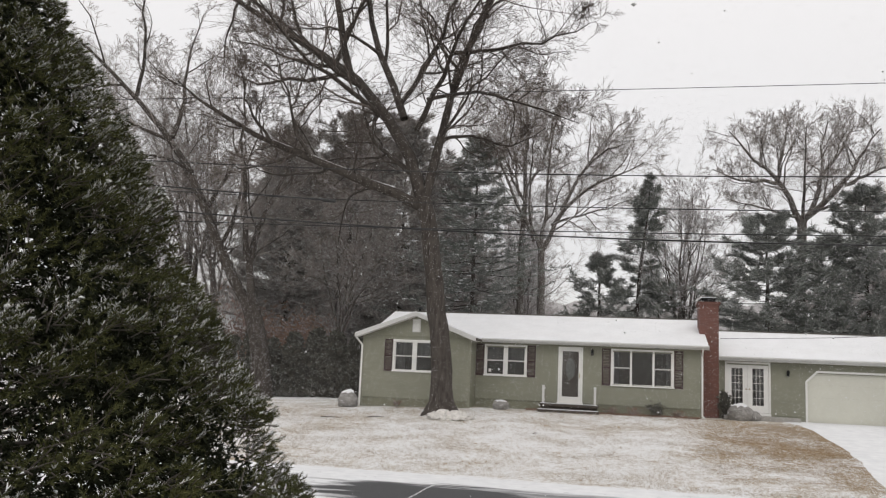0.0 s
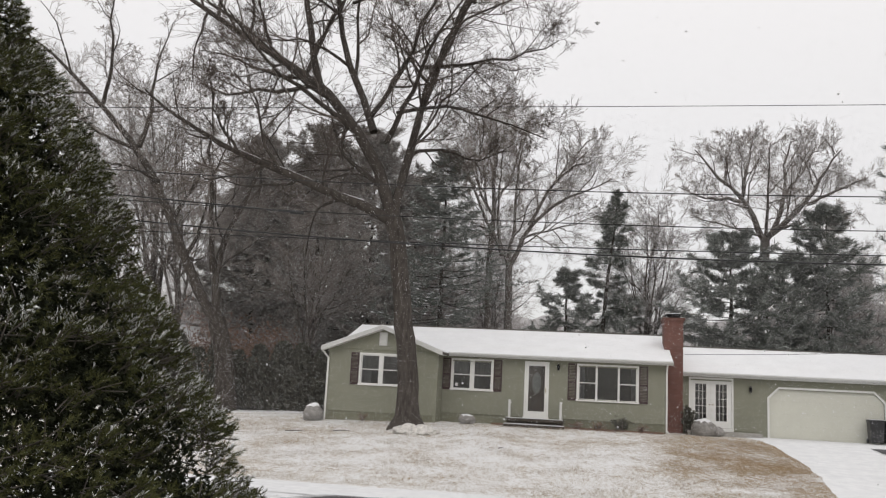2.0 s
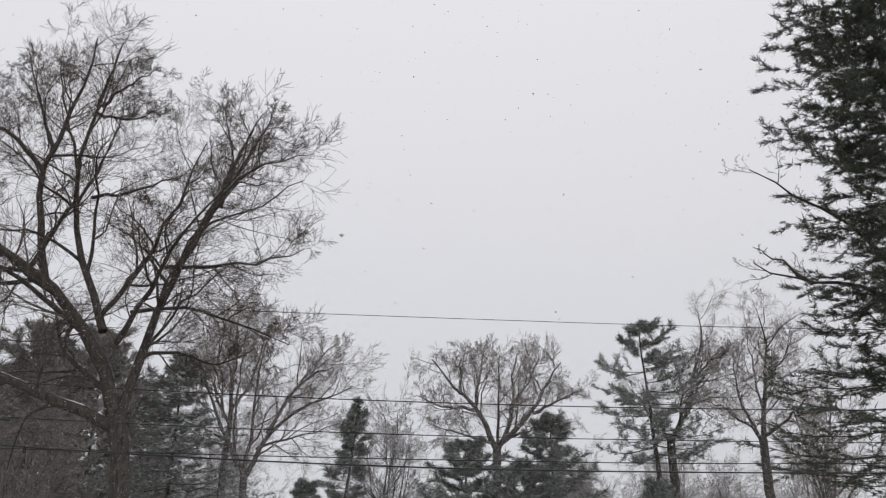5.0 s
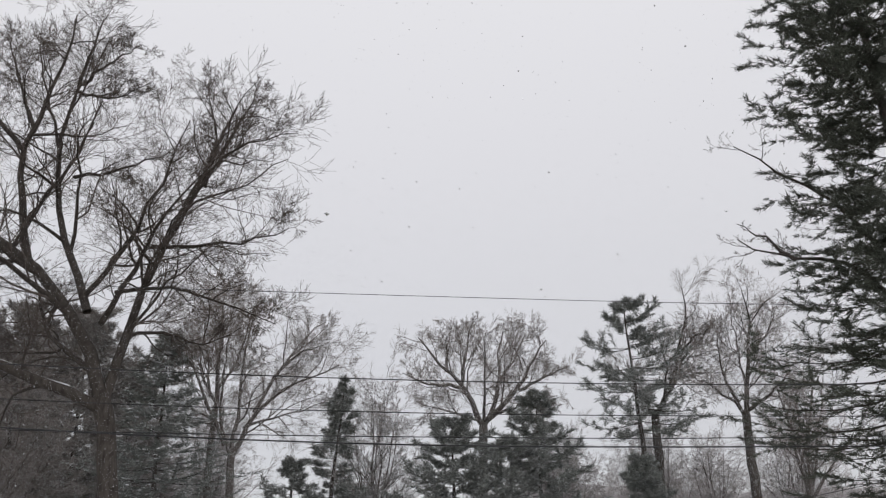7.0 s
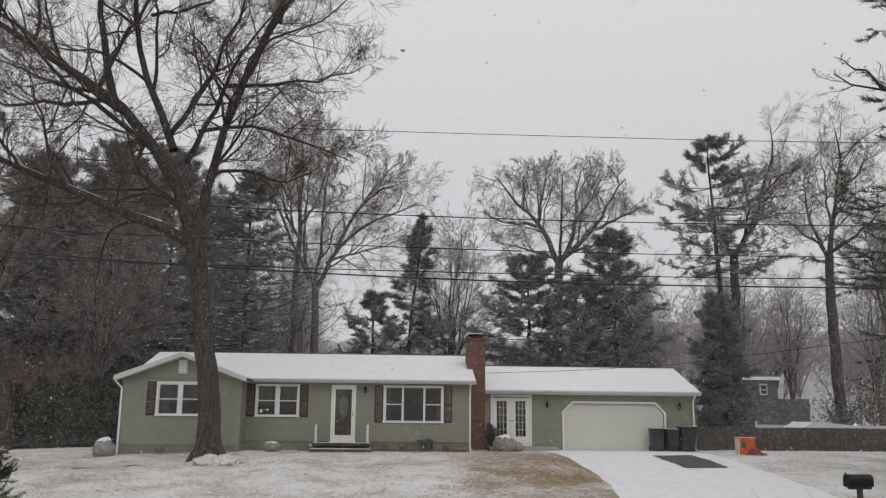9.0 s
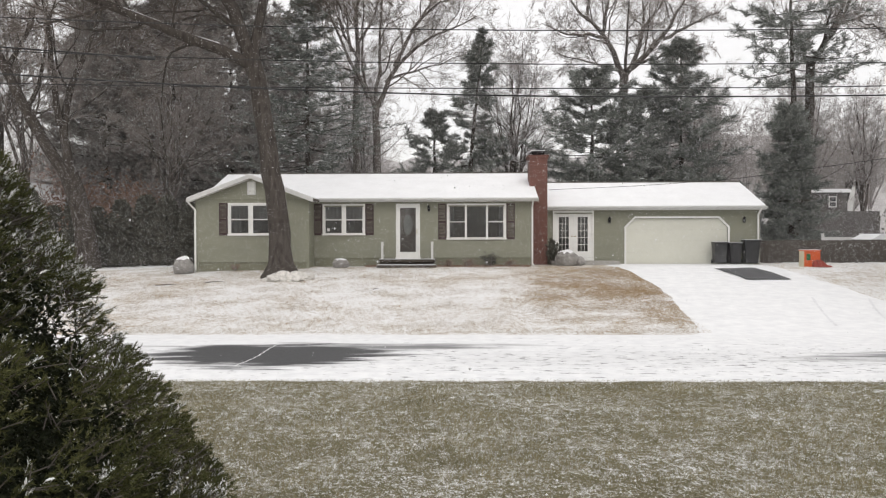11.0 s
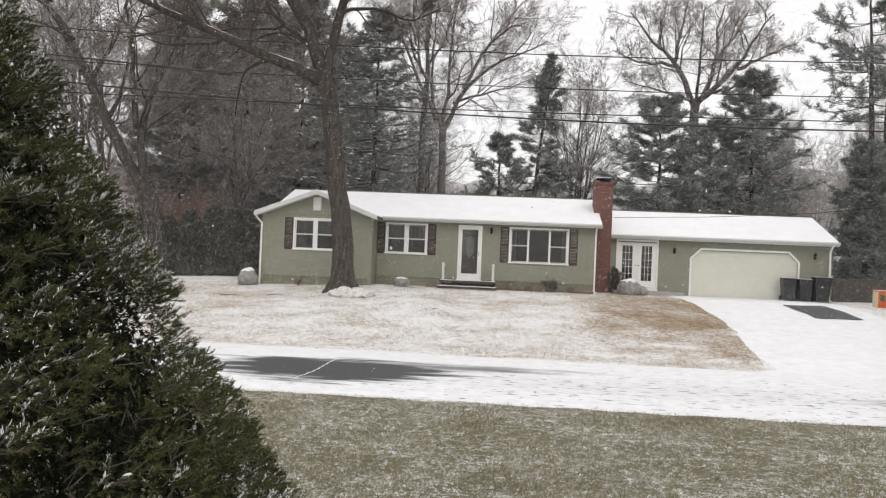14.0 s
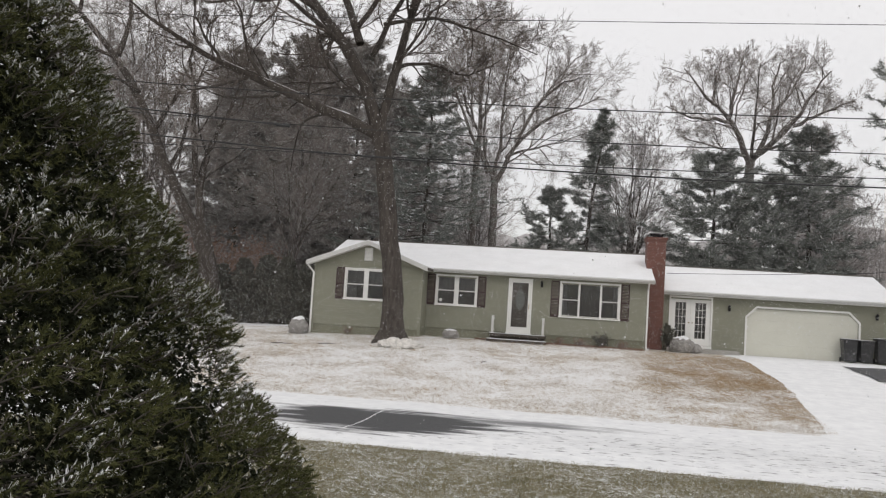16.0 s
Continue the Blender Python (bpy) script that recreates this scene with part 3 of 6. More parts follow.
def window(x0, x1, z0, z1, y, lights, shutters=True, wide=0.20):
    """A white framed window; lights: fractions of its width, each double-hung or fixed."""
    o = Vector((x0, y, z0))
    t = 0.075
    spans = [(x0 - t, x1 + t, y - 0.05, y + 0.02, z1, z1 + t), (x0 - t, x0, y - 0.05, y + 0.02, z0, z1), (x1, x1 + t, y - 0.05, y + 0.02, z0, z1)]
    w = part("window", local(boxed(*spans, bevel=0.006), o), TRIM, house, "white framed window with dark panes")
    w.location = o - BASE
    part("sill", local(boxed((x0 - t - 0.03, x1 + t + 0.03, y - 0.09, y + 0.02, z0 - 0.055, z0), bevel=0.008), o), TRIM, w)
    x = x0
    for share, hung in lights:
        e = x + (x1 - x0) * share
        f, mid = 0.045, (z0 + z1) / 2
        bars = [(x, x + f, y, y + 0.05, z0, z1), (e - f, e, y, y + 0.05, z0, z1), (x, e, y, y + 0.05, z0, z0 + f), (x, e, y, y + 0.05, z1 - f, z1)]
        if hung:
            bars.append((x, e, y - 0.012, y + 0.05, mid - 0.02, mid + 0.02))
        part("sash", local(boxed(*[(a, b, c - 0.001 * k, d, g, h) for k, (a, b, c, d, g, h) in enumerate(bars)]), o), TRIM, w)
        for a, b in (((z0 + f, mid - 0.03), (mid + 0.03, z1 - f)) if hung else ((z0 + f, z1 - f),)):
            g = part("pane", local(boxed((x + f, e - f, y + 0.02, y + 0.026, a, b)), o), GLASS, w, "dark window glass")
            g.visible_shadow = False
        x = e
    if len(lights) > 1:
        x = x0
        for share, hung in lights[:-1]:
            x += (x1 - x0) * share
            part("mullion", local(boxed((x - wide / 2, x + wide / 2, y - 0.03, y + 0.045, z0, z1)), o), TRIM, w)
    if shutters:
        for sx in ((x0 - t - 0.38, x0 - t - 0.02), (x1 + t + 0.02, x1 + t + 0.38)):
            bm = boxed((sx[0], sx[0] + 0.045, y - 0.055, y - 0.023, z0 - 0.05, z1 + t), (sx[1] - 0.045, sx[1], y - 0.055, y - 0.023, z0 - 0.05, z1 + t),
                       (sx[0] + 0.045, sx[1] - 0.045, y - 0.053, y - 0.024, z1, z1 + t - 0.002), (sx[0] + 0.045, sx[1] - 0.045, y - 0.053, y - 0.024, z0 - 0.048, z0 + 0.03),
                       (sx[0] + 0.045, sx[1] - 0.045, y - 0.053, y - 0.024, (z0 + z1) / 2 - 0.03, (z0 + z1) / 2 + 0.03))
            n = 22
            for i in range(n):
                z = z0 + 0.03 + (z1 - z0 - 0.05) * i / n
                box(bm, sx[0] + 0.04, sx[1] - 0.04, y - 0.045 + 0.004 * (i % 2), y - 0.02, z, z + 0.035)
            s = part("shutter", local(bm, Vector((sx[0], y, z0))), SHUTTER, house, "dark maroon louvred shutter")
            s.location = Vector((sx[0], y, z0)) - BASE
    return w


def curtain(x0, x1, y, z0, z1):
    bm = bmesh.new()
    n = int((x1 - x0) / 0.03)
    a = [bm.verts.new((x0 + (x1 - x0) * i / n, y + 0.03 * math.sin(i * 1.1) + 0.01 * math.sin(i * 0.37), z0)) for i in range(n + 1)]
    b = [bm.verts.new((v.co.x, v.co.y, z1)) for v in a]
    for i in range(n):
        bm.faces.new((a[i], a[i + 1], b[i + 1], b[i]))
    bmesh.ops.solidify(bm, geom=bm.faces[:], thickness=0.006)
    c = link_mesh("curtain", bm, CURTAIN, True)
    return tagged(c, "pale fabric curtain hanging inside a window", "curtain", group="curtains in the windows")


sticker = boxed((-5.98, -5.86, FRONT + 0.012, FRONT + 0.0185, 2.72, 2.86))
tagged(link_mesh("window_sticker", sticker, TRIM), "small white sticker on a window pane", "sticker")
PAIR = [(0.5, True), (0.5, True)]
window(*HOLE_W1[:2], *HOLE_W1[2:], WING, PAIR)
window(*HOLE_W2[:2], *HOLE_W2[2:], FRONT, PAIR)
window(*HOLE_PW[:2], *HOLE_PW[2:], FRONT, [(0.31, True), (0.38, False), (0.31, True)], wide=0.07)
curtain(-0.55, -0.33, FRONT + 0.22, 2.42, 3.9)
curtain(1.66, 1.88, FRONT + 0.22, 2.42, 3.9)
curtain(-9.86, -9.45, WING + 0.22, 2.6, 3.9)
curtain(-9.42, -8.15, WING + 0.12, 3.26, 3.9)
# added pale sheet, lightens the french door panes in place of reflections
curtain(4.5, 5.9, GAR + 0.35, 1.7, 3.45)
curtain(-6.06, -5.26, FRONT + 0.10, 3.24, 3.9)
curtain(-5.2, -4.4, FRONT + 0.10, 3.24, 3.9)


def front_door():
    x0, x1, z0, z1 = HOLE_DOOR
    y, o = FRONT, Vector((x0, FRONT, z0))
    t = 0.07
    d = part("storm_door", local(boxed((x0 - t, x0, y - 0.055, y + 0.05, z0, z1 + t), (x1, x1 + t, y - 0.055, y + 0.05, z0, z1 + t), (x0, x1, y - 0.054, y + 0.05, z1, z1 + t), bevel=0.006), o), TRIM, house, "white framed glass storm door")
    d.location = o - BASE
    part("leaf", local(boxed((x0 + 0.005, x0 + 0.11, y - 0.03, y, z0, z1), (x1 - 0.11, x1 - 0.005, y - 0.03, y, z0, z1), (x0 + 0.11, x1 - 0.11, y - 0.029, y, z1 - 0.12, z1), (x0 + 0.11, x1 - 0.11, y - 0.029, y, z0, z0 + 0.24)), o), TRIM, d)
    g = part("pane", local(boxed((x0 + 0.11, x1 - 0.11, y - 0.02, y - 0.014, z0 + 0.24, z1 - 0.12)), o), GLASS, d, "storm door glass")
    g.visible_shadow = False
    inner = part("inner_door", local(boxed((x0, x1, y + 0.08, y + 0.125, z0, z1), (x0 + 0.16, x1 - 0.16, y + 0.07, y + 0.081, z0 + 0.25, z0 + 0.8)), o), DOOR, d, "dark front door with an oval light")
    oval = bmesh.new()
    bmesh.ops.create_cone(oval, cap_ends=True, segments=32, radius1=0.2, radius2=0.2, depth=0.02, matrix=Matrix.Translation(((x0 + x1) / 2, y + 0.072, z0 + 1.45)) @ Matrix.Diagonal((1, 1, 2.3, 1)) @ Matrix.Rotation(radians(90), 4, "X"))
    part("oval_light", local(oval, o), CURTAIN, d, "frosted oval glass")
    hd = bmesh.new()
    rod(hd, (x1 - 0.06, y - 0.07, z0 + 1.05), (x1 - 0.06, y - 0.07, z0 + 1.25), 0.013)
    rod(hd, (x1 - 0.06, y - 0.03, z0 + 1.06), (x1 - 0.06, y - 0.075, z0 + 1.06), 0.01)
    rod(hd, (x1 - 0.06, y - 0.03, z0 + 1.24), (x1 - 0.06, y - 0.075, z0 + 1.24), 0.01)
    part("handle", local(hd, o), BRASS, d, "dull brass pull handle")
    part("threshold", local(boxed((x0 - 0.1, x1 + 0.1, y - 0.12, y + 0.1, z0 - 0.06, z0)), o), TRIM, d)


front_door()


def french_doors():
    x0, x1, z0, z1 = HOLE_FD
    y, o = GAR, Vector((x0, GAR, z0))
    t = 0.08
    d = part("french_doors", local(boxed((x0 - t, x0, y - 0.05, y + 0.06, z0, z1 + t), (x1, x1 + t, y - 0.05, y + 0.06, z0, z1 + t), (x0, x1, y - 0.049, y + 0.06, z1, z1 + t), bevel=0.006), o), TRIM, house, "white double glazed french doors")
    d.location = o - BASE
    mid = (x0 + x1) / 2
    for a, b in ((x0, mid - 0.004), (mid + 0.004, x1)):
        gx0, gx1, gz0, gz1 = a + 0.20, b - 0.20, z0 + 0.30, z1 - 0.20
        leaf = part("leaf", local(boxed((a, gx0, y, y + 0.045, z0, z1), (gx1, b, y, y + 0.045, z0, z1), (gx0, gx1, y + 0.001, y + 0.045, z0, gz0), (gx0, gx1, y + 0.001, y + 0.045, gz1, z1)), o), TRIM, d)
        bm = bmesh.new()
        for i in (1, 2):
            x = gx0 + (gx1 - gx0) * i / 3
            box(bm, x - 0.01, x + 0.01, y + 0.006, y + 0.03, gz0, gz1)
        for i in range(1, 5):
            z = gz0 + (gz1 - gz0) * i / 5
            box(bm, gx0, gx1, y + 0.008, y + 0.028, z - 0.01, z + 0.01)
        part("glazing_bars", local(bm, o), TRIM, d)
        g = part("pane", local(boxed((gx0, gx1, y + 0.014, y + 0.02, gz0, gz1)), o), GLASS, d, "dark door glass")
        g.visible_shadow = False
    for s in (-0.07, 0.07):
        hd = bmesh.new()
        rod(hd, (mid + s, y, z0 + 1.0), (mid + s, y - 0.06, z0 + 1.0), 0.012)
        bmesh.ops.create_icosphere(hd, subdivisions=2, radius=0.03, matrix=Matrix.Translation((mid + s, y - 0.07, z0 + 1.0)))
        part("knob", local(hd, o), BRASS, d, "brass knob")


french_doors()


def garage_door():
    x0, x1, z0, z1 = HOLE_GD
    y, o, c, t = GAR, Vector((x0, GAR, z0)), 0.42, 0.085
    def ring(k):
        return [(x0 - k, z0), (x0 - k, z1 - c + k * 0.4), (x0 + c - k * 0.4, z1 + k), (x1 - c + k * 0.4, z1 + k), (x1 + k, z1 - c + k * 0.4), (x1 + k, z0)]
    bm = bmesh.new()
    a, b = ring(0.0), ring(t)
    for i in range(5):
        q = prism([a[i], a[i + 1], b[i + 1], b[i]], y - 0.05, y - 0.024)
        me = bpy.data.meshes.new("tmp")
        q.to_mesh(me)
        q.free()
        bm.from_mesh(me)
        bpy.data.meshes.remove(me)
    d = part("garage_door", local(bm, o), TRIM, house, "wide cream sectional garage door in white trim")
    d.location = o - BASE
    for s in (-1, 1):
        xx = x0 if s < 0 else x1
        part("corner_infill", local(prism([(xx + s * 0.01, z1 + 0.055), (xx + s * 0.01, z1 - c), (xx, z1 - c), (xx - s * c, z1 + 0.0), (xx - s * c, z1 + 0.055)], y - 0.022, y + 0.05), o), SIDING, d)
    n = 4
    for i in range(n):
        za, zb = z0 + (z1 - z0) * i / n, z0 + (z1 - z0) * (i + 1) / n - 0.002
        bm = boxed((x0 + 0.003, x1 - 0.003, y + 0.06, y + 0.1, za, zb))
        for k in range(8):
            px = x0 + 0.1 + (x1 - x0 - 0.1) * k / 8
            box(bm, px, px + (x1 - x0) / 8 - 0.12, y + 0.054, y + 0.061, za + 0.1, zb - 0.1)
        part("door_section", local(bm, o), GARAGE, d, "cream painted door section")


garage_door()


def chimney():
    o = Vector((3.5, 39.2, 1.1))
    c = part("chimney", local(boxed((3.12, 3.93, 38.9, 40.1, 0.9, 6.1)), o), BRICK, house, "red brick chimney")
    c.location = o - BASE
    part("crown", local(boxed((3.05, 4.0, 38.83, 40.17, 6.1, 6.2), (3.09, 3.96, 38.87, 40.13, 6.02, 6.1), bevel=0.01), o), BRICK, c)
    part("flue_cap", local(boxed((3.2, 3.85, 39.0, 40.0, 6.36, 6.39), (3.25, 3.29, 39.1, 39.14, 6.2, 6.36), (3.76, 3.8, 39.1, 39.14, 6.2, 6.36), (3.25, 3.8, 39.2, 39.9, 6.2, 6.3)), o), IRON, c, "dark metal flue cap")
    part("crown_snow", local(boxed((3.2, 3.84, 39.0, 40.0, 6.393, 6.42)), o), SNOW, c, "thin snow on the cap")


chimney()


def wall_lamp(x, y, z):
    o = Vector((x, y, z))
    bm = boxed((x - 0.05, x + 0.05, y - 0.05, y - 0.02, z - 0.08, z + 0.08))
    l = part("wall_lamp", local(bm, o), IRON, house, "small black lantern on the wall")
    l.location = o - BASE
    q = bmesh.new()
    rod(q, (x, y - 0.12, z - 0.12), (x, y - 0.12, z + 0.08), 0.045, 0.07, 6)
    rod(q, (x, y - 0.12, z + 0.08), (x, y - 0.12, z + 0.17), 0.085, 0.01, 6)
    rod(q, (x, y - 0.03, z + 0.03), (x, y - 0.12, z + 0.03), 0.012)
    part("lantern", local(q, o), IRON, l)


wall_lamp(-1.45, FRONT, 3.72)
wall_lamp(6.85, GAR, 3.2)
wall_lamp(13.05, GAR, 3.2)
vent = part("gable_vent", local(boxed((-9.13, -8.77, WING - 0.06, WING - 0.02, 4.27, 4.84), bevel=0.008)), GUTTER, house, "white louvred gable vent")
vb = bmesh.new()
for vi in range(9):
    box(vb, -9.08, -8.82, WING - 0.075, WING - 0.058, 4.32 + vi * 0.055, 4.345 + vi * 0.055)
part("louvres", local(vb), TRIM, vent)
pv = bmesh.new()
rod(pv, (-10.35, 42.0, 5.3), (-10.35, 42.0, 5.75), 0.06)
rod(pv, (-10.35, 42.0, 5.75), (-10.35, 42.0, 5.82), 0.2, 0.12, 10)
part("roof_vent", local(pv), IRON, house, "dark roof vent pipe")


def stoop():
    s = thing("front_stoop", "dark wooden stoop with two steps and snow on the edges", "steps", (-2.4, FRONT - 0.6, 1.12))
    o = Vector((-2.4, FRONT - 0.6, 1.12))
    part("landing", local(boxed((-3.6, -1.15, 36.55, 37.45, 1.38, 1.50), (-3.55, -1.2, 36.7, 37.45, 1.0, 1.38), bevel=0.01), o), DARK_WOOD, s)
    part("step", local(boxed((-3.65, -1.1, 36.15, 36.56, 1.0, 1.26), bevel=0.01), o), DARK_WOOD, s)
    part("snow_edge", local(boxed((-3.58, -1.17, 36.54, 36.75, 1.503, 1.52), (-3.62, -1.13, 36.13, 36.38, 1.262, 1.285), bevel=0.006), o), SNOW, s, "snow on the step edges")
    for x in (-3.45, -1.28):
        part("post", local(boxed((x - 0.05, x + 0.05, 36.6, 36.7, 1.5, 2.22), (x - 0.06, x + 0.06, 36.59, 36.71, 2.22, 2.26), bevel=0.006), o), GUTTER, s, "short white post")
        part("rail", local(boxed((x - 0.025, x + 0.025, 36.7, 37.45, 2.1, 2.15)), o), TRIM, s)
        part("rail", local(boxed((x - 0.02, x + 0.02, 36.7, 37.45, 1.62, 1.66)), o), TRIM, s)


stoop()
side = thing("side_stoop", "low concrete stoop before the french doors", "steps", (5.7, 39.0, 1.15))
part("slab", local(boxed((4.1, 7.2, 38.55, 39.46, 0.95, 1.34), bevel=0.015), Vector((5.7, 39.0, 1.15))), CONCRETE, side)
part("threshold", local(boxed((4.25, 6.13, 39.3, 39.47, 1.343, 1.46), bevel=0.01), Vector((5.7, 39.0, 1.15))), TRIM, side)


# ---- trees ----
def unit(v):
    return v / np.maximum(np.linalg.norm(v, axis=-1, keepdims=True), 1e-9)


def tubes(P, R, sides):
    """Tapered tubes along the lines P (B, n, 3) with the radii R (B, n)."""
    B, n = R.shape
    T = unit(np.gradient(P, axis=1))
    ref = np.where(np.abs(T[..., 2:3]) > 0.8, np.array([1.0, 0, 0]), np.array([0, 0, 1.0]))
    ref = np.broadcast_to(ref[:, :1], T.shape)
    U = unit(np.cross(T, ref))
    V = np.cross(T, U)
    a = np.arange(sides) * 2 * np.pi / sides
    ring = P[:, :, None] + R[:, :, None, None] * (np.cos(a)[None, None, :, None] * U[:, :, None] + np.sin(a)[None, None, :, None] * V[:, :, None])
    verts = ring.reshape(-1, 3)
    b, i, s = np.meshgrid(np.arange(B), np.arange(n - 1), np.arange(sides), indexing="ij")
    p = (b * n + i) * sides + s
    q = (b * n + i) * sides + (s + 1) % sides
    return verts, np.stack([p, q, q + sides, p + sides], -1).reshape(-1, 4)


def joined(sets):
    vs, fs, k = [], [], 0
    for v, f in sets:
        vs.append(v)
        fs.append(f + k)
        k += len(v)
    return np.concatenate(vs), np.concatenate(fs)


def spawn(P, R, rng, k, lo, hi, length, angle, n, up, wob, thin, tip, flat=0.0):
    """k side branches on each line; length is a share of the parent's own length."""
    B, m = R.shape
    u = lo + (hi - lo) * (np.arange(k)[None] + rng.random((B, k))) / k
    f = u * (m - 1)
    i = np.minimum(f.astype(int), m - 2)
    w = (f - i)[..., None]
    rows = np.arange(B)[:, None]
    at = P[rows, i] * (1 - w) + P[rows, i + 1] * w
    r = R[rows, i] * (1 - w[..., 0]) + R[rows, i + 1] * w[..., 0]
    t = unit(P[rows, i + 1] - P[rows, i])
    L = np.linalg.norm(np.diff(P, axis=1), axis=2).sum(1)[:, None] * length * (1.10 - 0.50 * u) * rng.uniform(0.55, 1.3, (B, k))
    side = unit(np.cross(t, rng.normal(size=t.shape)))
    side[..., 2] *= 1 - flat
    side = unit(side)
    a = np.radians(angle) * rng.uniform(0.65, 1.3, (B, k, 1))
    d = unit(t * np.cos(a) + side * np.sin(a))
    pts = [at.reshape(-1, 3)]
    d, L, r = d.reshape(-1, 3), L.reshape(-1, 1), r.reshape(-1)
    for _ in range(n - 1):
        pts.append(pts[-1] + d * L / (n - 1))
        d = unit(d + rng.normal(size=d.shape) * wob + np.array([0, 0, up]))
    Q = np.stack(pts, 1)
    r0 = np.minimum(r * thin, np.maximum(L[:, 0] * 0.017, tip))
    S = np.maximum(r0[:, None] * np.linspace(1, 0.25, n)[None], tip)
    return Q, S


def bent(rng, ctrl, n, wob=0.0):
    """n points along a smooth line through the control points."""
    c = np.array(ctrl, float)
    t = np.concatenate([[0], np.cumsum(np.linalg.norm(np.diff(c, axis=0), axis=1))])
    x = np.linspace(0, t[-1], n)
    p = np.stack([np.interp(x, t, c[:, j]) for j in range(3)], 1)
    for _ in range(2):
        p[1:-1] = 0.25 * p[:-2] + 0.5 * p[1:-1] + 0.25 * p[2:]
    p[1:-1] += rng.normal(size=(n - 2, 3)) * wob
    return p


def crown_of(rng, P, R, plan, tip):
    """Levels of side branches on the limbs; returns the thick wood and the twigs."""
    wood, twigs = [], []
    for j, (k, lo, length, angle, n, up, wob) in enumerate(plan):
        P, R = spawn(P, R, rng, k, lo, 1.0, length, angle, n, up, wob, 0.62, tip)
        (wood if j == 0 else twigs).append(tubes(P, R, 5 if j == 0 else 3))
    return wood, twigs


def bare_tree(label, at, top, spread, fork, seed, limbs=7, radius=0.28, lean=(0, 0), twig=0.009, rich=1.0, bark_mat=None, twig_mat=None, group="bare trees behind the house", far=False):
    """A leafless tree: trunk, ascending limbs that spread to a rounded crown, and three orders of twigs."""
    rng = np.random.default_rng(seed)
    x, y = at
    tr = thing("bare_tree", label, "tree", (x, y, float(height(x, y)) - 0.1), group)
    H = top - float(height(x, y)) + 0.1
    f = np.array([lean[0] * fork / H, lean[1] * fork / H, fork])
    trunk = bent(rng, [(0, 0, 0), (0.1 * f[0], 0.1 * f[1], fork * 0.3), (0.6 * f[0], 0.6 * f[1], fork * 0.7), f], 9, radius * 0.18)
    tr_r = radius * np.linspace(1.0, 0.72, 9)
    tr_r[0] *= 1.35
    P, R = [], []
    for i in range(limbs):
        a = 2 * math.pi * (i + rng.uniform(-0.3, 0.3)) / limbs
        reach = spread * 0.5 * (rng.uniform(0.15, 0.4) if i % 3 == 0 else rng.uniform(0.65, 1.0))
        z = H * (rng.uniform(0.84, 0.92) if i % 3 == 0 else rng.uniform(0.60, 0.84))
        reach *= 0.86
        end = np.array([lean[0] + reach * math.cos(a), lean[1] + reach * math.sin(a), z])
        s = trunk[-1] - (trunk[-1] - trunk[-3]) * rng.uniform(0, 0.9)
        mid = s + (end - s) * 0.45 + np.array([0, 0, (z - s[2]) * rng.uniform(-0.06, 0.14)])
        P.append(bent(rng, [s, mid, end], 8, 0.03 * (z - fork) / 3))
        R.append(radius * rng.uniform(0.42, 0.62) * np.linspace(1, 0.14, 8))
    P, R = np.array(P), np.array(R)
    plan = [(int(9 * rich), 0.18, 0.42, 46, 6, 0.07, 0.18), (6, 0.12, 0.50, 44, 5, 0.07, 0.21), (5, 0.10, 0.56, 40, 3, 0.05, 0.23), (4, 0.12, 0.64, 36, 2, 0.04, 0.2)]
    if far:
        plan = [(6, 0.20, 0.42, 46, 4, 0.09, 0.17), (5, 0.12, 0.55, 44, 3, 0.09, 0.20), (5, 0.08, 0.6, 42, 2, 0.07, 0.22)]
    wood, twigs = crown_of(rng, P, R, plan, twig)
    v, q = joined([tubes(trunk[None], tr_r[None], 10), tubes(P, R, 7)] + wood)
    arrays("trunk", v, q, bark_mat or BROWN_BARK, tr, smooth=True)
    v, q = joined(twigs)
    tagged(arrays("crown", v, q, twig_mat or TWIG, tr, "fine bare twigs"), kind="stuff")
    return tr


def tufts(at, way, rng, size, count, wide=0.06, level=0.0):
    """Sprays of thin blades that fan forward from each point; level flattens them into tiers."""
    n = len(at)
    lie = np.array([1, 1, 1 - level])
    d = unit((way[:, None] * 0.8 + rng.normal(size=(n, count, 3)) * 0.55) * lie)
    L = size * rng.uniform(0.6, 1.2, (n, count, 1))
    side = unit(np.cross(d, rng.normal(size=d.shape))) * L * wide
    a = at[:, None] + rng.normal(size=(n, count, 3)) * size * 0.15 * lie
    v = np.stack([a - side, a + side, a + d * L], 2).reshape(-1, 3)
    return v, np.arange(len(v)).reshape(-1, 3)


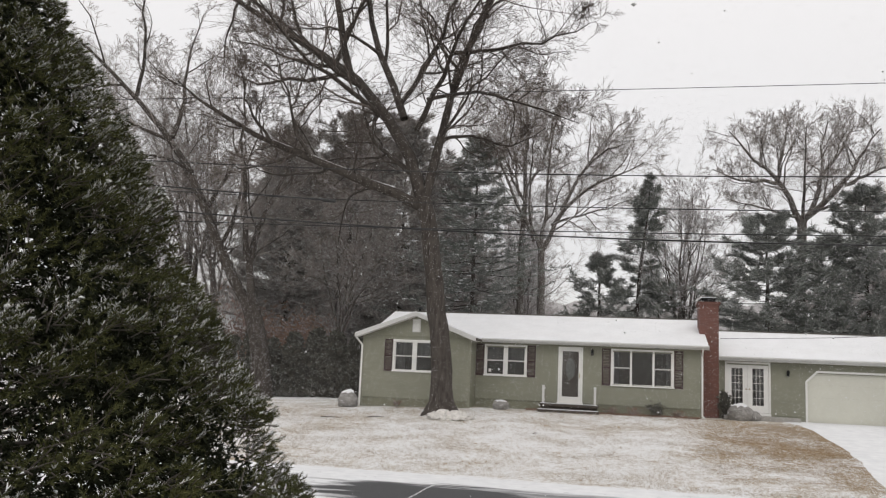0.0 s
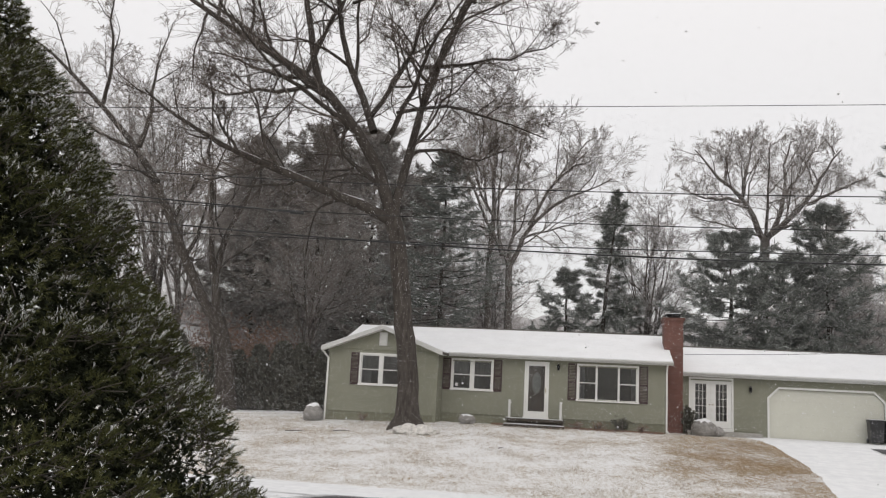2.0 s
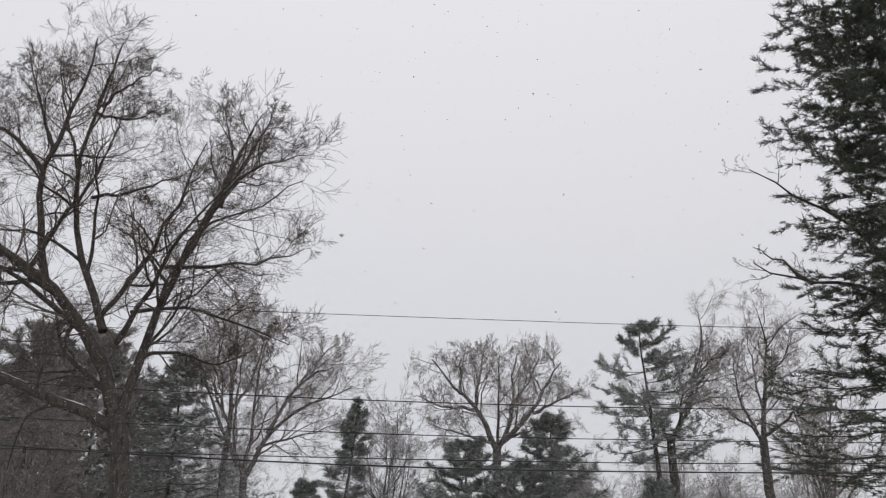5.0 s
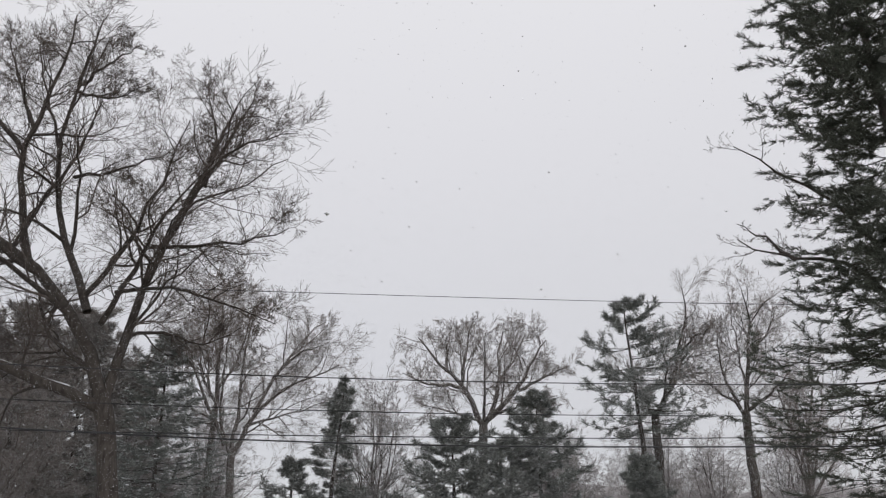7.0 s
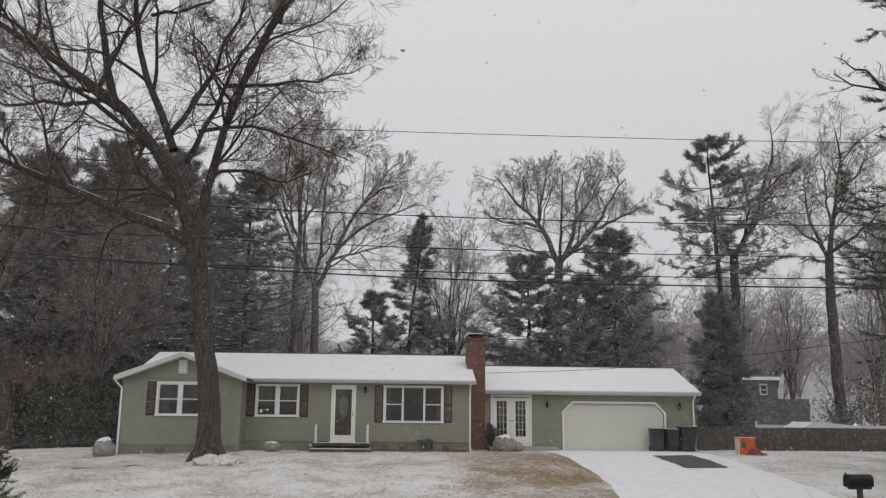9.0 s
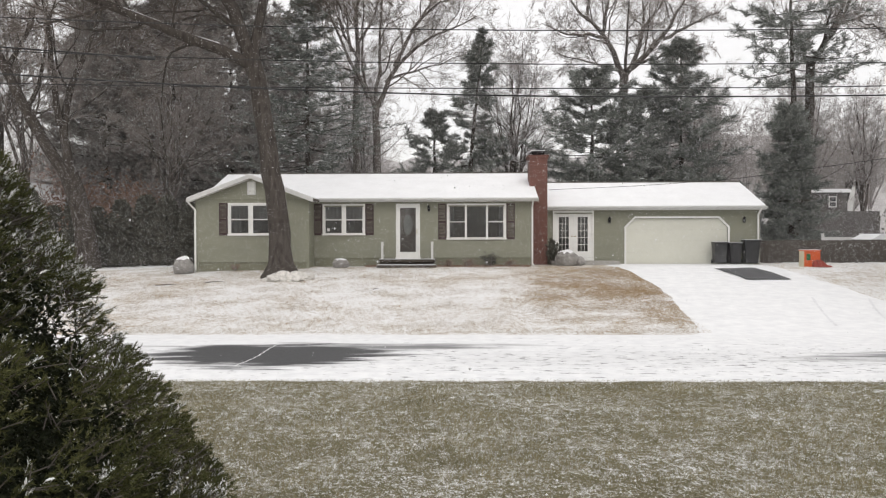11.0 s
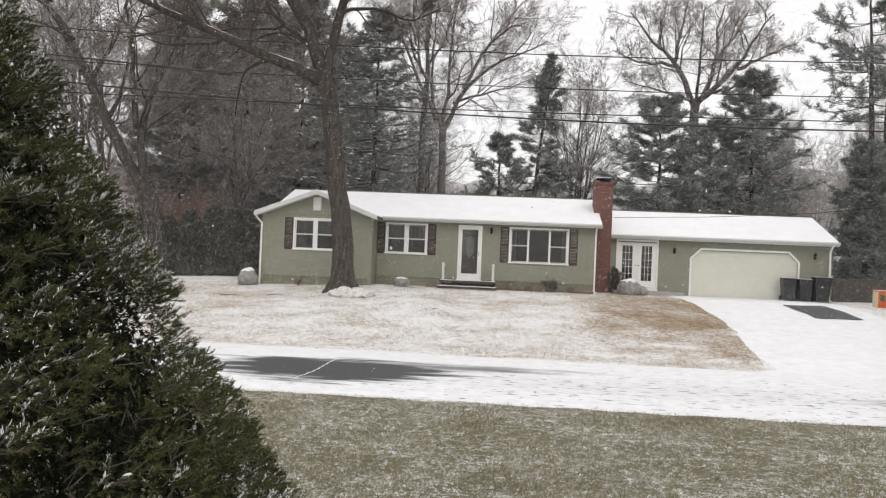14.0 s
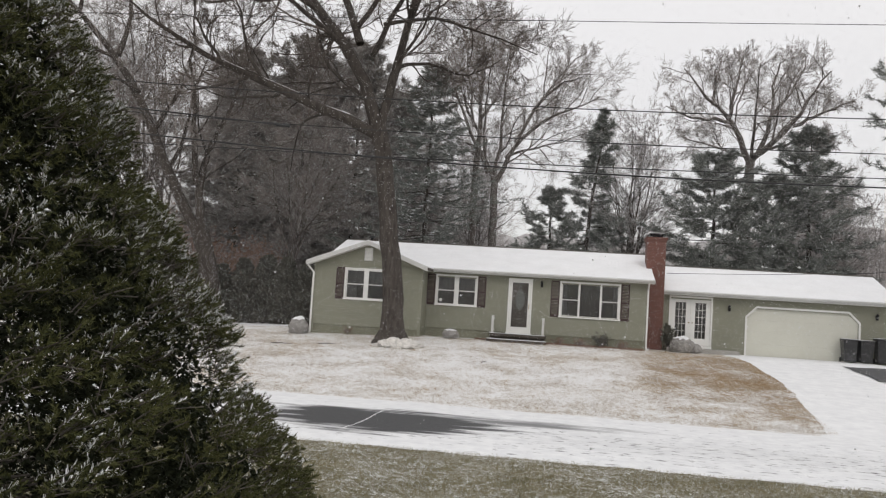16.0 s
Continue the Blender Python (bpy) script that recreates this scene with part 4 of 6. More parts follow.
def pine_tree(label, at, top, reach, low, seed, whorl=0.75, per=7, droop=-0.05, snowy=0.25, shape=0.8, radius=0.22, tuft=0.34, group="pines behind the house", gap=0.0, blades=9, lean=0.0, foliage=None, level=0.5):
    """A conifer: straight trunk, tiers of boughs with side branches, sprays of needles, snow lying on some boughs."""
    rng = np.random.default_rng(seed)
    x, y = at
    tr = thing("pine_tree", label, "tree", (x, y, float(height(x, y)) - 0.1), group)
    H = top - float(height(x, y)) + 0.1
    trunk = bent(rng, [(0, 0, 0), (lean * 0.3, 0, H * 0.5), (lean, 0, H)], 12, 0.05)
    zs = np.arange(low, H - 0.2, whorl)
    P, R = [], []
    for z in zs:
        u = (z - low) / (H - low)
        Lmax = reach * ((1 - u) ** shape) * (0.35 + 0.65 * min(1, u * 4 + 0.35))
        for i in range(per):
            if rng.random() < gap:
                continue
            a = 2 * math.pi * (i + rng.uniform(-0.4, 0.4)) / per
            L = max(0.35, Lmax * rng.uniform(0.35, 1.2))
            zz = z + rng.uniform(-0.3, 0.3) * whorl
            d = np.array([math.cos(a), math.sin(a)])
            o = np.array([np.interp(zz, trunk[:, 2], trunk[:, 0]), np.interp(zz, trunk[:, 2], trunk[:, 1])])
            rise = droop + 0.55 * u * u
            t = np.linspace(0, 1, 6)
            P.append(np.stack([o[0] + d[0] * L * t, o[1] + d[1] * L * t, zz + L * (rise * t + 0.10 * t ** 3 - 0.06 * np.sin(t * 3.1))], 1))
            R.append(np.maximum(0.05 * (L / reach) * np.linspace(1, 0.2, 6), 0.008))
    P, R = np.array(P), np.array(R)
    Q, S = spawn(P, R, rng, 8, 0.22, 1.0, 0.36, 48, 4, 0.03, 0.12, 0.6, 0.006, flat=0.75)
    v, q = joined([tubes(trunk[None], (radius * np.linspace(1.1, 0.12, 12))[None], 9), tubes(P, R, 4), tubes(Q, S, 3)])
    arrays("trunk", v, q, OAK_BARK, tr, smooth=True)
    pts, ways = [], []
    for arr, ks in ((Q, (1, 2, 3)), (P, (3, 4, 5))):
        for k in ks:
            pts.append(arr[:, k])
            ways.append(unit(arr[:, k] - arr[:, k - 1]))
            pts.append((arr[:, k] + arr[:, k - 1]) / 2)
            ways.append(unit(arr[:, k] - arr[:, k - 1]))
    pts, ways = np.concatenate(pts), np.concatenate(ways)
    ways = unit(ways + np.array([0, 0, 0.22]))
    v, t = tufts(pts, ways, rng, tuft, blades, 0.06, level)
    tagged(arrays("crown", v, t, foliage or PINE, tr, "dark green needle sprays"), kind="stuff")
    if snowy > 0:
        keep = rng.random(len(P)) < snowy
        ps = P[keep][:, 2:]
        ps = ps.reshape(-1, 3) + np.array([0, 0, 0.10]) + rng.normal(size=(ps.size // 3, 3)) * np.array([0.16, 0.16, 0.03])
        n = len(ps)
        k = 8
        a = np.arange(k) * 2 * np.pi / k
        rr = rng.uniform(0.10, 0.30, (n, 1)) * rng.uniform(0.6, 1.2, (n, k))
        ring = np.stack([ps[:, :1] + rr * np.cos(a), ps[:, 1:2] + rr * np.sin(a), ps[:, 2:] + rng.normal(size=(n, k)) * 0.02], -1)
        cen = ps[:, None] + np.array([0, 0, 0.05])
        vv = np.concatenate([cen, ring], 1).reshape(-1, 3)
        b = (np.arange(n) * (k + 1))[:, None]
        j = np.arange(k)[None]
        tri = np.stack([b + 0 * j, b + 1 + j, b + 1 + (j + 1) % k], -1).reshape(-1, 3)
        tagged(arrays("bough_snow", vv, tri, SNOW, tr, "snow lying on the boughs", smooth=True), kind="stuff")
    return tr


def shaped_tree(name, label, Y, foot, stem, radii, limbs, seed, plan, twig, group="", burl=None, sides=24, stuff=None):
    """A bare tree whose stem and limbs follow given lines: sideways and upward slopes as seen from the road, and a depth."""
    rng = np.random.default_rng(seed)
    x0, z0 = foot * Y, float(height(foot * Y, Y)) - 0.08
    tr = thing(name, label, "tree", (x0, Y, z0), group)

    def at(x, z, d=0.0):
        return (x * (Y + d) - x0, d, EYE + z * (Y + d) - z0)
    trunk = bent(rng, [at(*p) for p in stem], 16, 0.02)
    trunk[0, 2] = 0
    tr_r = np.interp(np.linspace(0, 1, 16), np.linspace(0, 1, len(radii)), radii)
    P = np.array([bent(rng, [at(*p) for p in c], 10, 0.06) for _, c in limbs])
    R = np.array([r * np.linspace(1, 0.16, 10) for r, _ in limbs])
    wood, twigs = crown_of(rng, P, R, plan, twig)
    v, q = tubes(trunk[None], tr_r[None], sides)
    v = v + np.array([0.035 * noise.fractal(Vector(p) * Vector((3, 3, 0.6)), 0.8, 2.0, 4) * unit(np.array([p[0], p[1], 0.01])) for p in v])
    wood_mat, twig_mat = stuff or (OAK_BARK, OAK_TWIG)
    arrays("trunk", v, q, wood_mat, tr, "furrowed trunk", smooth=True)
    for i in range(len(P)):
        v, q = tubes(P[i:i + 1], R[i:i + 1], 9)
        arrays("limb", v, q, wood_mat, tr, smooth=True)
    if burl:
        for i, (lo, hi) in ((0, (1, 9)), (2, (2, 7))):
            line = P[i, lo:hi] + np.array([0, 0, 1.0]) * R[i, lo:hi, None] * 0.72
            v, q = tubes(line[None], (R[i, lo:hi] * 0.42 * rng.uniform(0.5, 1.1, hi - lo))[None], 7)
            arrays("limb_snow", v, q, SNOW, tr, "thin line of snow on the limb", smooth=True)
    v, q = joined(wood)
    tagged(arrays("side_branch", v, q, wood_mat, tr, smooth=True), kind="stuff")
    v, q = joined(twigs)
    tagged(arrays("crown", v, q, twig_mat, tr, "fine bare twigs"), kind="stuff")
    if burl:
        knot = clump(random.Random(3), (0.14, 0.10, 0.22), rough=0.3)
        bmesh.ops.translate(knot, verts=knot.verts, vec=Vector(at(*burl)))
        part("burl", knot, OAK_BARK, tr, "rough burl", True)
    return tr


OAK_LIMBS = [
    (0.234, [(-0.248, 0.200), (-0.285, 0.2202, -0.6), (-0.3302, 0.2348, -1.2), (-0.4004, 0.2648, -2), (-0.4812, 0.296, -2.5), (-0.5405, 0.328, -2.8), (-0.60, 0.375, -3)]),
    (0.281, [(-0.250, 0.208), (-0.268, 0.2735), (-0.280, 0.3225, 0.2), (-0.3659, 0.3847, 0.8), (-0.4485, 0.4412, 1.2), (-0.5576, 0.5061, 1.6), (-0.64, 0.57, 2)]),
    (0.172, [(-0.355, 0.377, 0.7), (-0.378, 0.45, 0.4), (-0.384, 0.526, 0.0), (-0.372, 0.592, -0.4), (-0.342, 0.675, -0.8), (-0.348, 0.735, -1.0)]),
    (0.120, [(-0.384, 0.526, 0.0), (-0.429, 0.579, -0.8), (-0.481, 0.606, -1.6), (-0.520, 0.625, -2.0)]),
    (0.090, [(-0.377, 0.559, -0.1), (-0.405, 0.630, 0.6), (-0.430, 0.700, 1.0)]),
    (0.172, [(-0.279, 0.315, 0.2), (-0.315, 0.400, 1.2), (-0.340, 0.460, 2.0), (-0.344, 0.569, 2.6), (-0.326, 0.629, 3.0), (-0.313, 0.730, 3.4)]),
    (0.085, [(-0.326, 0.625, 3.0), (-0.289, 0.672, 3.2), (-0.258, 0.695, 3.4)]),
    (0.075, [(-0.330, 0.615, 2.9), (-0.279, 0.606, 2.4), (-0.240, 0.635, 2.0)]),
    (0.085, [(-0.318, 0.490, 2.2), (-0.245, 0.508, 1.6), (-0.190, 0.545, 1.2)]),
    (0.080, [(-0.342, 0.53, 2.4), (-0.36, 0.59, 3), (-0.385, 0.65, 3.2), (-0.39, 0.72, 3.2)]),
    (0.211, [(-0.248, 0.205), (-0.236, 0.245, 0.4), (-0.2290, 0.3064, 0.8), (-0.2061, 0.4017, 1.2), (-0.1552, 0.5146, 1.6), (-0.140, 0.565, 1.8), (-0.126, 0.605, 2)]),
    (0.090, [(-0.425, 0.424, 1.1), (-0.445, 0.49, 0.4), (-0.468, 0.545, 0.0)]),
    (0.095, [(-0.505, 0.474, 1.4), (-0.500, 0.54, 2.0), (-0.482, 0.615, 2.4), (-0.470, 0.66, 2.6)]),
    (0.100, [(-0.217, 0.400, 1.2), (-0.15, 0.403, 0.2), (-0.095, 0.412, -0.8), (-0.050, 0.432, -1.2)]),
    (0.095, [(-0.176, 0.454, 1.4), (-0.149, 0.526, 1.0), (-0.095, 0.562, 0.6), (-0.045, 0.570, 0.4)]),
    (0.085, [(-0.158, 0.485, 1.5), (-0.148, 0.558, 2.2), (-0.163, 0.615, 2.8), (-0.174, 0.645, 3.0)]),
    (0.085, [(-0.142, 0.534, 1.7), (-0.112, 0.595, 2.2), (-0.102, 0.640, 2.4)]),
    (0.125, [(-0.262, 0.30, 0.1), (-0.235, 0.36, -1.2), (-0.21, 0.42, -2.0), (-0.19, 0.47, -2.6), (-0.15, 0.52, -3)]),
    (0.117, [(-0.285, 0.335, 0.4), (-0.24, 0.40, -1.0), (-0.225, 0.47, -1.8), (-0.20, 0.50, -2.4), (-0.185, 0.58, -2.8)]),
    (0.133, [(-0.256, 0.235, 0), (-0.29, 0.262, 0.8), (-0.3175, 0.285, 1.4), (-0.3357, 0.3236, 2.0), (-0.35, 0.38, 2.4)]),
    (0.086, [(-0.232, 0.285, 0.7), (-0.19, 0.295, 2.0), (-0.14, 0.275, 3.0), (-0.10, 0.30, 3.6)]),
    (0.090, [(-0.250, 0.340, 0.4), (-0.177, 0.351, -0.6), (-0.115, 0.325, -1.6), (-0.060, 0.305, -2.2)]),
    (0.078, [(-0.40, 0.2648, -2), (-0.43, 0.32, -1.4), (-0.445, 0.37, -1.0), (-0.47, 0.43, -0.6)]),
    (0.070, [(-0.46, 0.288, -2.4), (-0.50, 0.35, -3.4), (-0.51, 0.41, -4)]),
    (0.094, [(-0.365, 0.385, 0.8), (-0.42, 0.39, 2.0), (-0.48, 0.42, 2.8), (-0.53, 0.43, 3.4)]),
]
OAK_PLAN = [(13, 0.14, 0.36, 50, 8, 0.05, 0.19), (7, 0.12, 0.54, 48, 6, 0.06, 0.20), (6, 0.10, 0.62, 42, 4, 0.09, 0.16), (3, 0.15, 0.82, 34, 3, 0.09, 0.11)]
shaped_tree("oak_tree", "great bare oak with a thick furrowed trunk on the lawn", 33.0, -0.2145,
            [(-0.2145, -0.052), (-0.2135, -0.02), (-0.2200, 0.04), (-0.2275, 0.0918), (-0.2394, 0.1776), (-0.2500, 0.2131)],
            [0.86, 0.50, 0.43, 0.41, 0.40, 0.39, 0.38, 0.37, 0.36, 0.36, 0.35, 0.35, 0.34, 0.34, 0.35, 0.33], OAK_LIMBS, 7, OAK_PLAN, 0.006, burl=(-0.2265, 0.118, -0.3))

# bare trees behind the house
MID = (BROWN_BARK, TWIG)
BACK = "bare trees behind the house"
BACK_PLAN = [(11, 0.15, 0.42, 48, 6, 0.06, 0.19), (7, 0.12, 0.54, 46, 5, 0.07, 0.19), (6, 0.10, 0.62, 40, 3, 0.08, 0.16), (3, 0.12, 0.88, 34, 2, 0.08, 0.12)]
shaped_tree("bare_tree", "bare tree with wide ascending limbs behind the house", 58.0, -0.0975, [(-0.0975, -0.03), (-0.099, 0.076), (-0.101, 0.114), (-0.101, 0.150)], [0.36, 0.30, 0.27, 0.24],
            [(0.19, [(-0.1005, 0.148), (-0.075, 0.204), (-0.037, 0.233), (0.002, 0.246), (0.018, 0.256)]),
             (0.14, [(-0.079, 0.198), (-0.045, 0.262, 1), (-0.015, 0.300, 2), (0.0, 0.309, 2)]),
             (0.16, [(-0.110, 0.160), (-0.142, 0.227, -1), (-0.160, 0.275, -2), (-0.172, 0.295, -2)]),
             (0.15, [(-0.102, 0.150), (-0.095, 0.236, 1), (-0.094, 0.289, 2), (-0.082, 0.330, 2)]),
             (0.14, [(-0.102, 0.149), (-0.117, 0.184), (-0.117, 0.235, -1), (-0.114, 0.290, -2)]),
             (0.10, [(-0.060, 0.238), (-0.030, 0.272, -1), (-0.002, 0.280, -2)]),
             (0.10, [(-0.130, 0.215), (-0.141, 0.290), (-0.147, 0.330)]),
             (0.10, [(-0.090, 0.180), (-0.05, 0.195, 2), (-0.02, 0.20, 3), (0.01, 0.215, 4)])], 11, BACK_PLAN, 0.0075, BACK, sides=12, stuff=MID)
shaped_tree("bare_tree", "straight slender bare tree behind the house", 59.5, -0.124, [(-0.124, -0.03), (-0.124, 0.075), (-0.125, 0.152), (-0.123, 0.20)], [0.34, 0.28, 0.25, 0.2],
            [(0.19, [(-0.123, 0.195), (-0.123, 0.231), (-0.125, 0.305), (-0.121, 0.350)]),
             (0.10, [(-0.124, 0.21), (-0.145, 0.25), (-0.16, 0.30), (-0.165, 0.33)]),
             (0.10, [(-0.123, 0.225), (-0.10, 0.26, 1), (-0.09, 0.31, 1), (-0.088, 0.34, 1)]),
             (0.08, [(-0.124, 0.24), (-0.13, 0.29, 2), (-0.135, 0.345, 3)]),
             (0.08, [(-0.124, 0.26), (-0.115, 0.31, -2), (-0.105, 0.35, -3)])], 12, BACK_PLAN, 0.0075, BACK, sides=10, stuff=MID)
SLIM = bare_tree("slim many-stemmed bare tree", (3.8, 62), 18.7, 5.2, 3.2, 14, 9, 0.20, (0, 0), twig_mat=HAZED_TWIG)
shaped_tree("bare_tree", "round-crowned bare oak behind the garage", 62.0, 0.186, [(0.186, -0.03), (0.186, 0.067), (0.189, 0.144), (0.191, 0.186)], [0.45, 0.38, 0.34, 0.32],
            [(0.24, [(0.190, 0.184), (0.165, 0.236), (0.131, 0.266), (0.113, 0.292)]), (0.16, [(0.165, 0.234), (0.173, 0.281, 1), (0.179, 0.308, 1)]),
             (0.22, [(0.191, 0.184), (0.211, 0.221, 1), (0.211, 0.258, 2), (0.220, 0.302, 2)]), (0.24, [(0.194, 0.190), (0.239, 0.230), (0.256, 0.268), (0.275, 0.292)]),
             (0.15, [(0.237, 0.228), (0.278, 0.248), (0.302, 0.258)]), (0.15, [(0.167, 0.230), (0.121, 0.234, -1), (0.094, 0.247, -2)]),
             (0.12, [(0.188, 0.190), (0.150, 0.200, -1), (0.112, 0.212, -2)]), (0.13, [(0.211, 0.237, 1), (0.243, 0.283, 2), (0.247, 0.306, 3)]),
             (0.13, [(0.147, 0.250), (0.150, 0.285, 1), (0.155, 0.308, 2)]), (0.13, [(0.192, 0.19), (0.195, 0.25, -3), (0.198, 0.30, -4)]), (0.12, [(0.205, 0.20), (0.245, 0.21, -2), (0.285, 0.222, -3)])],
            15, BACK_PLAN, 0.0075, BACK, sides=12, stuff=MID)
shaped_tree("bare_tree", "bare tree entwined with a pine", 60.0, 0.400, [(0.400, -0.03), (0.403, 0.07), (0.406, 0.164), (0.407, 0.197)], [0.42, 0.36, 0.32, 0.3],
            [(0.22, [(0.407, 0.195), (0.429, 0.226), (0.445, 0.272), (0.463, 0.322), (0.464, 0.362)]), (0.15, [(0.429, 0.226), (0.462, 0.283, 1), (0.483, 0.311, 2)]),
             (0.15, [(0.407, 0.197), (0.377, 0.241, 1), (0.362, 0.262, 2)]), (0.12, [(0.445, 0.272), (0.468, 0.299, -1), (0.497, 0.313, -2)]), (0.12, [(0.42, 0.21), (0.43, 0.26, -2), (0.425, 0.30, -3)])],
            16, BACK_PLAN, 0.0075, BACK, sides=12, stuff=(OAK_BARK, TWIG))
shaped_tree("bare_tree", "tall bare tree near the far fence", 55.0, 0.527, [(0.527, -0.03), (0.526, 0.036), (0.524, 0.124), (0.527, 0.201)], [0.42, 0.36, 0.32, 0.28],
            [(0.20, [(0.527, 0.195), (0.538, 0.266), (0.554, 0.328), (0.548, 0.362)]), (0.16, [(0.529, 0.205), (0.570, 0.231, -1), (0.600, 0.260, -2)]), (0.14, [(0.526, 0.194), (0.502, 0.251, 1), (0.503, 0.300, 2)]),
             (0.12, [(0.540, 0.274), (0.577, 0.309), (0.594, 0.346)]), (0.12, [(0.527, 0.201), (0.487, 0.236, -1), (0.463, 0.248, -2)]), (0.10, [(0.532, 0.23), (0.53, 0.29, 2), (0.525, 0.345, 3)])],
            17, BACK_PLAN, 0.0075, BACK, sides=12, stuff=(OAK_BARK, TWIG))
bare_tree("tall bare tree near the far fence", (33.0, 57), 20.5, 9, 8.5, 18, 8, 0.24, (2.4, 0))
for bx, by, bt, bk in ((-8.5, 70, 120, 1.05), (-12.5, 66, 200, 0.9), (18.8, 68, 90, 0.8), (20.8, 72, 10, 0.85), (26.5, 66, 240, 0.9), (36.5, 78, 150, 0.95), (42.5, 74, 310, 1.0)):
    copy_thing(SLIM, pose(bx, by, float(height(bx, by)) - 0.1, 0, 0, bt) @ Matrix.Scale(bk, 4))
# to the left of the house
THICKET_PLAN = [(8, 0.15, 0.34, 48, 6, 0.08, 0.18), (6, 0.10, 0.52, 44, 5, 0.09, 0.20), (6, 0.08, 0.52, 42, 3, 0.07, 0.22), (4, 0.05, 0.58, 38, 2, 0.05, 0.2)]
shaped_tree("bare_tree", "crooked two-stemmed bare tree leaning over the hedge", 44.0, -0.447,
            [(-0.447, -0.04), (-0.449, 0.0), (-0.456, 0.035), (-0.468, 0.072)], [0.72, 0.52, 0.50, 0.50],
            [(0.34, [(-0.462, 0.058), (-0.495, 0.095), (-0.512, 0.125), (-0.528, 0.168), (-0.545, 0.21), (-0.565, 0.248), (-0.612, 0.308), (-0.676, 0.369), (-0.734, 0.425), (-0.79, 0.46)]),
             (0.27, [(-0.465, 0.065), (-0.470, 0.10), (-0.478, 0.13), (-0.475, 0.165, 0.5), (-0.452, 0.20, 1), (-0.43, 0.25, 1.5), (-0.42, 0.31, 2)]),
             (0.19, [(-0.478, 0.13), (-0.484, 0.18, -0.6), (-0.49, 0.25, -1.2), (-0.50, 0.31, -1.5), (-0.50, 0.37, -1.8)]),
             (0.14, [(-0.54, 0.20), (-0.515, 0.24, 1), (-0.505, 0.28, 1.8), (-0.48, 0.30, 2.4)]),
             (0.15, [(-0.60, 0.295), (-0.585, 0.35, 1.2), (-0.59, 0.41, 2), (-0.57, 0.47, 2.4)]),
             (0.13, [(-0.66, 0.352), (-0.65, 0.42, -1), (-0.665, 0.48, -1.6), (-0.66, 0.54, -2)]),
             (0.12, [(-0.565, 0.248), (-0.61, 0.27, -1.5), (-0.66, 0.275, -2.2), (-0.70, 0.30, -2.8)])],
            21, THICKET_PLAN, 0.009, "bare trees behind the house", sides=14, stuff=(OAK_BARK, TWIG))
bare_tree("bare tree by the hedge", (-25.0, 49), 20.0, 9, 5.0, 22, 7, 0.2, (-2.0, 0))
bare_tree("bare tree in the thicket", (-27, 50), 24.0, 11, 7.0, 23, 7, 0.28, (-3, 0))
bare_tree("bare tree in the thicket", (-32, 50), 24.5, 12, 8.0, 24, 7, 0.28, (-3, 0))
bare_tree("thin bare tree in the thicket", (-17.5, 50), 15, 7, 4.0, 26, 7, 0.14, (1, 0))

# pines
pine_tree("tall pine with open snowy tiers", (-10.0, 55), 18.8, 6.2, 2.2, 31, whorl=1.0, per=9, snowy=0.6, shape=0.75, gap=0.08)
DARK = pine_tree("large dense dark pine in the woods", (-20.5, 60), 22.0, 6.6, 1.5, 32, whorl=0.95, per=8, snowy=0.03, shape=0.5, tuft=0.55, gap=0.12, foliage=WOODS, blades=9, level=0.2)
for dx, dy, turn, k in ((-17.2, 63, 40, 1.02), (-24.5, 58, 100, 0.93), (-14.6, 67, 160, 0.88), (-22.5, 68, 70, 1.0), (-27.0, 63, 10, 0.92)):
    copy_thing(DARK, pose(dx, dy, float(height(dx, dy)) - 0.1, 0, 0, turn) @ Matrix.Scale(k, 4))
pine_tree("narrow pine behind the roof", (0.3, 60), 17.2, 3.6, 2.0, 33, whorl=0.55, per=6, snowy=0.03, shape=0.75, lean=1.3, gap=0.42, tuft=0.40, blades=8, level=0.3)
pine_tree("low dark pine behind the roof", (-2.0, 62), 11.6, 5.6, 1.0, 34, whorl=0.6, per=7, snowy=0.03, shape=0.7, gap=0.35, tuft=0.40, blades=8, level=0.3)
pine_tree("low dark pine behind the roof", (2.1, 61), 10.2, 3.6, 1.0, 35, whorl=0.9, per=7, snowy=0.08, shape=0.7, gap=0.2, tuft=0.40)
pine_tree("dense pine behind the garage", (8.9, 58), 13.8, 5.8, 1.0, 36, whorl=0.85, per=8, snowy=0.05, shape=0.6, tuft=0.44, gap=0.10, blades=10, level=0.45)
pine_tree("pointed pine behind the garage", (15.4, 60), 16.4, 5.9, 1.0, 37, whorl=0.85, per=8, snowy=0.05, shape=0.72, tuft=0.44, gap=0.10, blades=10, level=0.45)
pine_tree("dense pine behind the garage", (12.4, 59), 12.6, 5.0, 1.0, 38, whorl=0.9, per=7, snowy=0.04, shape=0.6, gap=0.08, tuft=0.42, blades=10, level=0.45)
pine_tree("small pine behind the roof", (5.9, 63), 9.4, 2.3, 1.0, 39, whorl=0.6, per=6, snowy=0.2, gap=0.2)
pine_tree("dark evergreen beside the garage", (19.2, 50), 10.2, 2.4, 0.3, 40, whorl=0.55, per=9, snowy=0.02, shape=0.5, gap=0.12, blades=9, tuft=0.40, level=0.3)
pine_tree("high-crowned pine with an irregular top", (22.6, 58), 22.2, 5.2, 11.8, 41, whorl=0.9, per=7, snowy=0.03, shape=0.35, radius=0.3, gap=0.36, lean=-0.5, tuft=0.42, level=0.2)
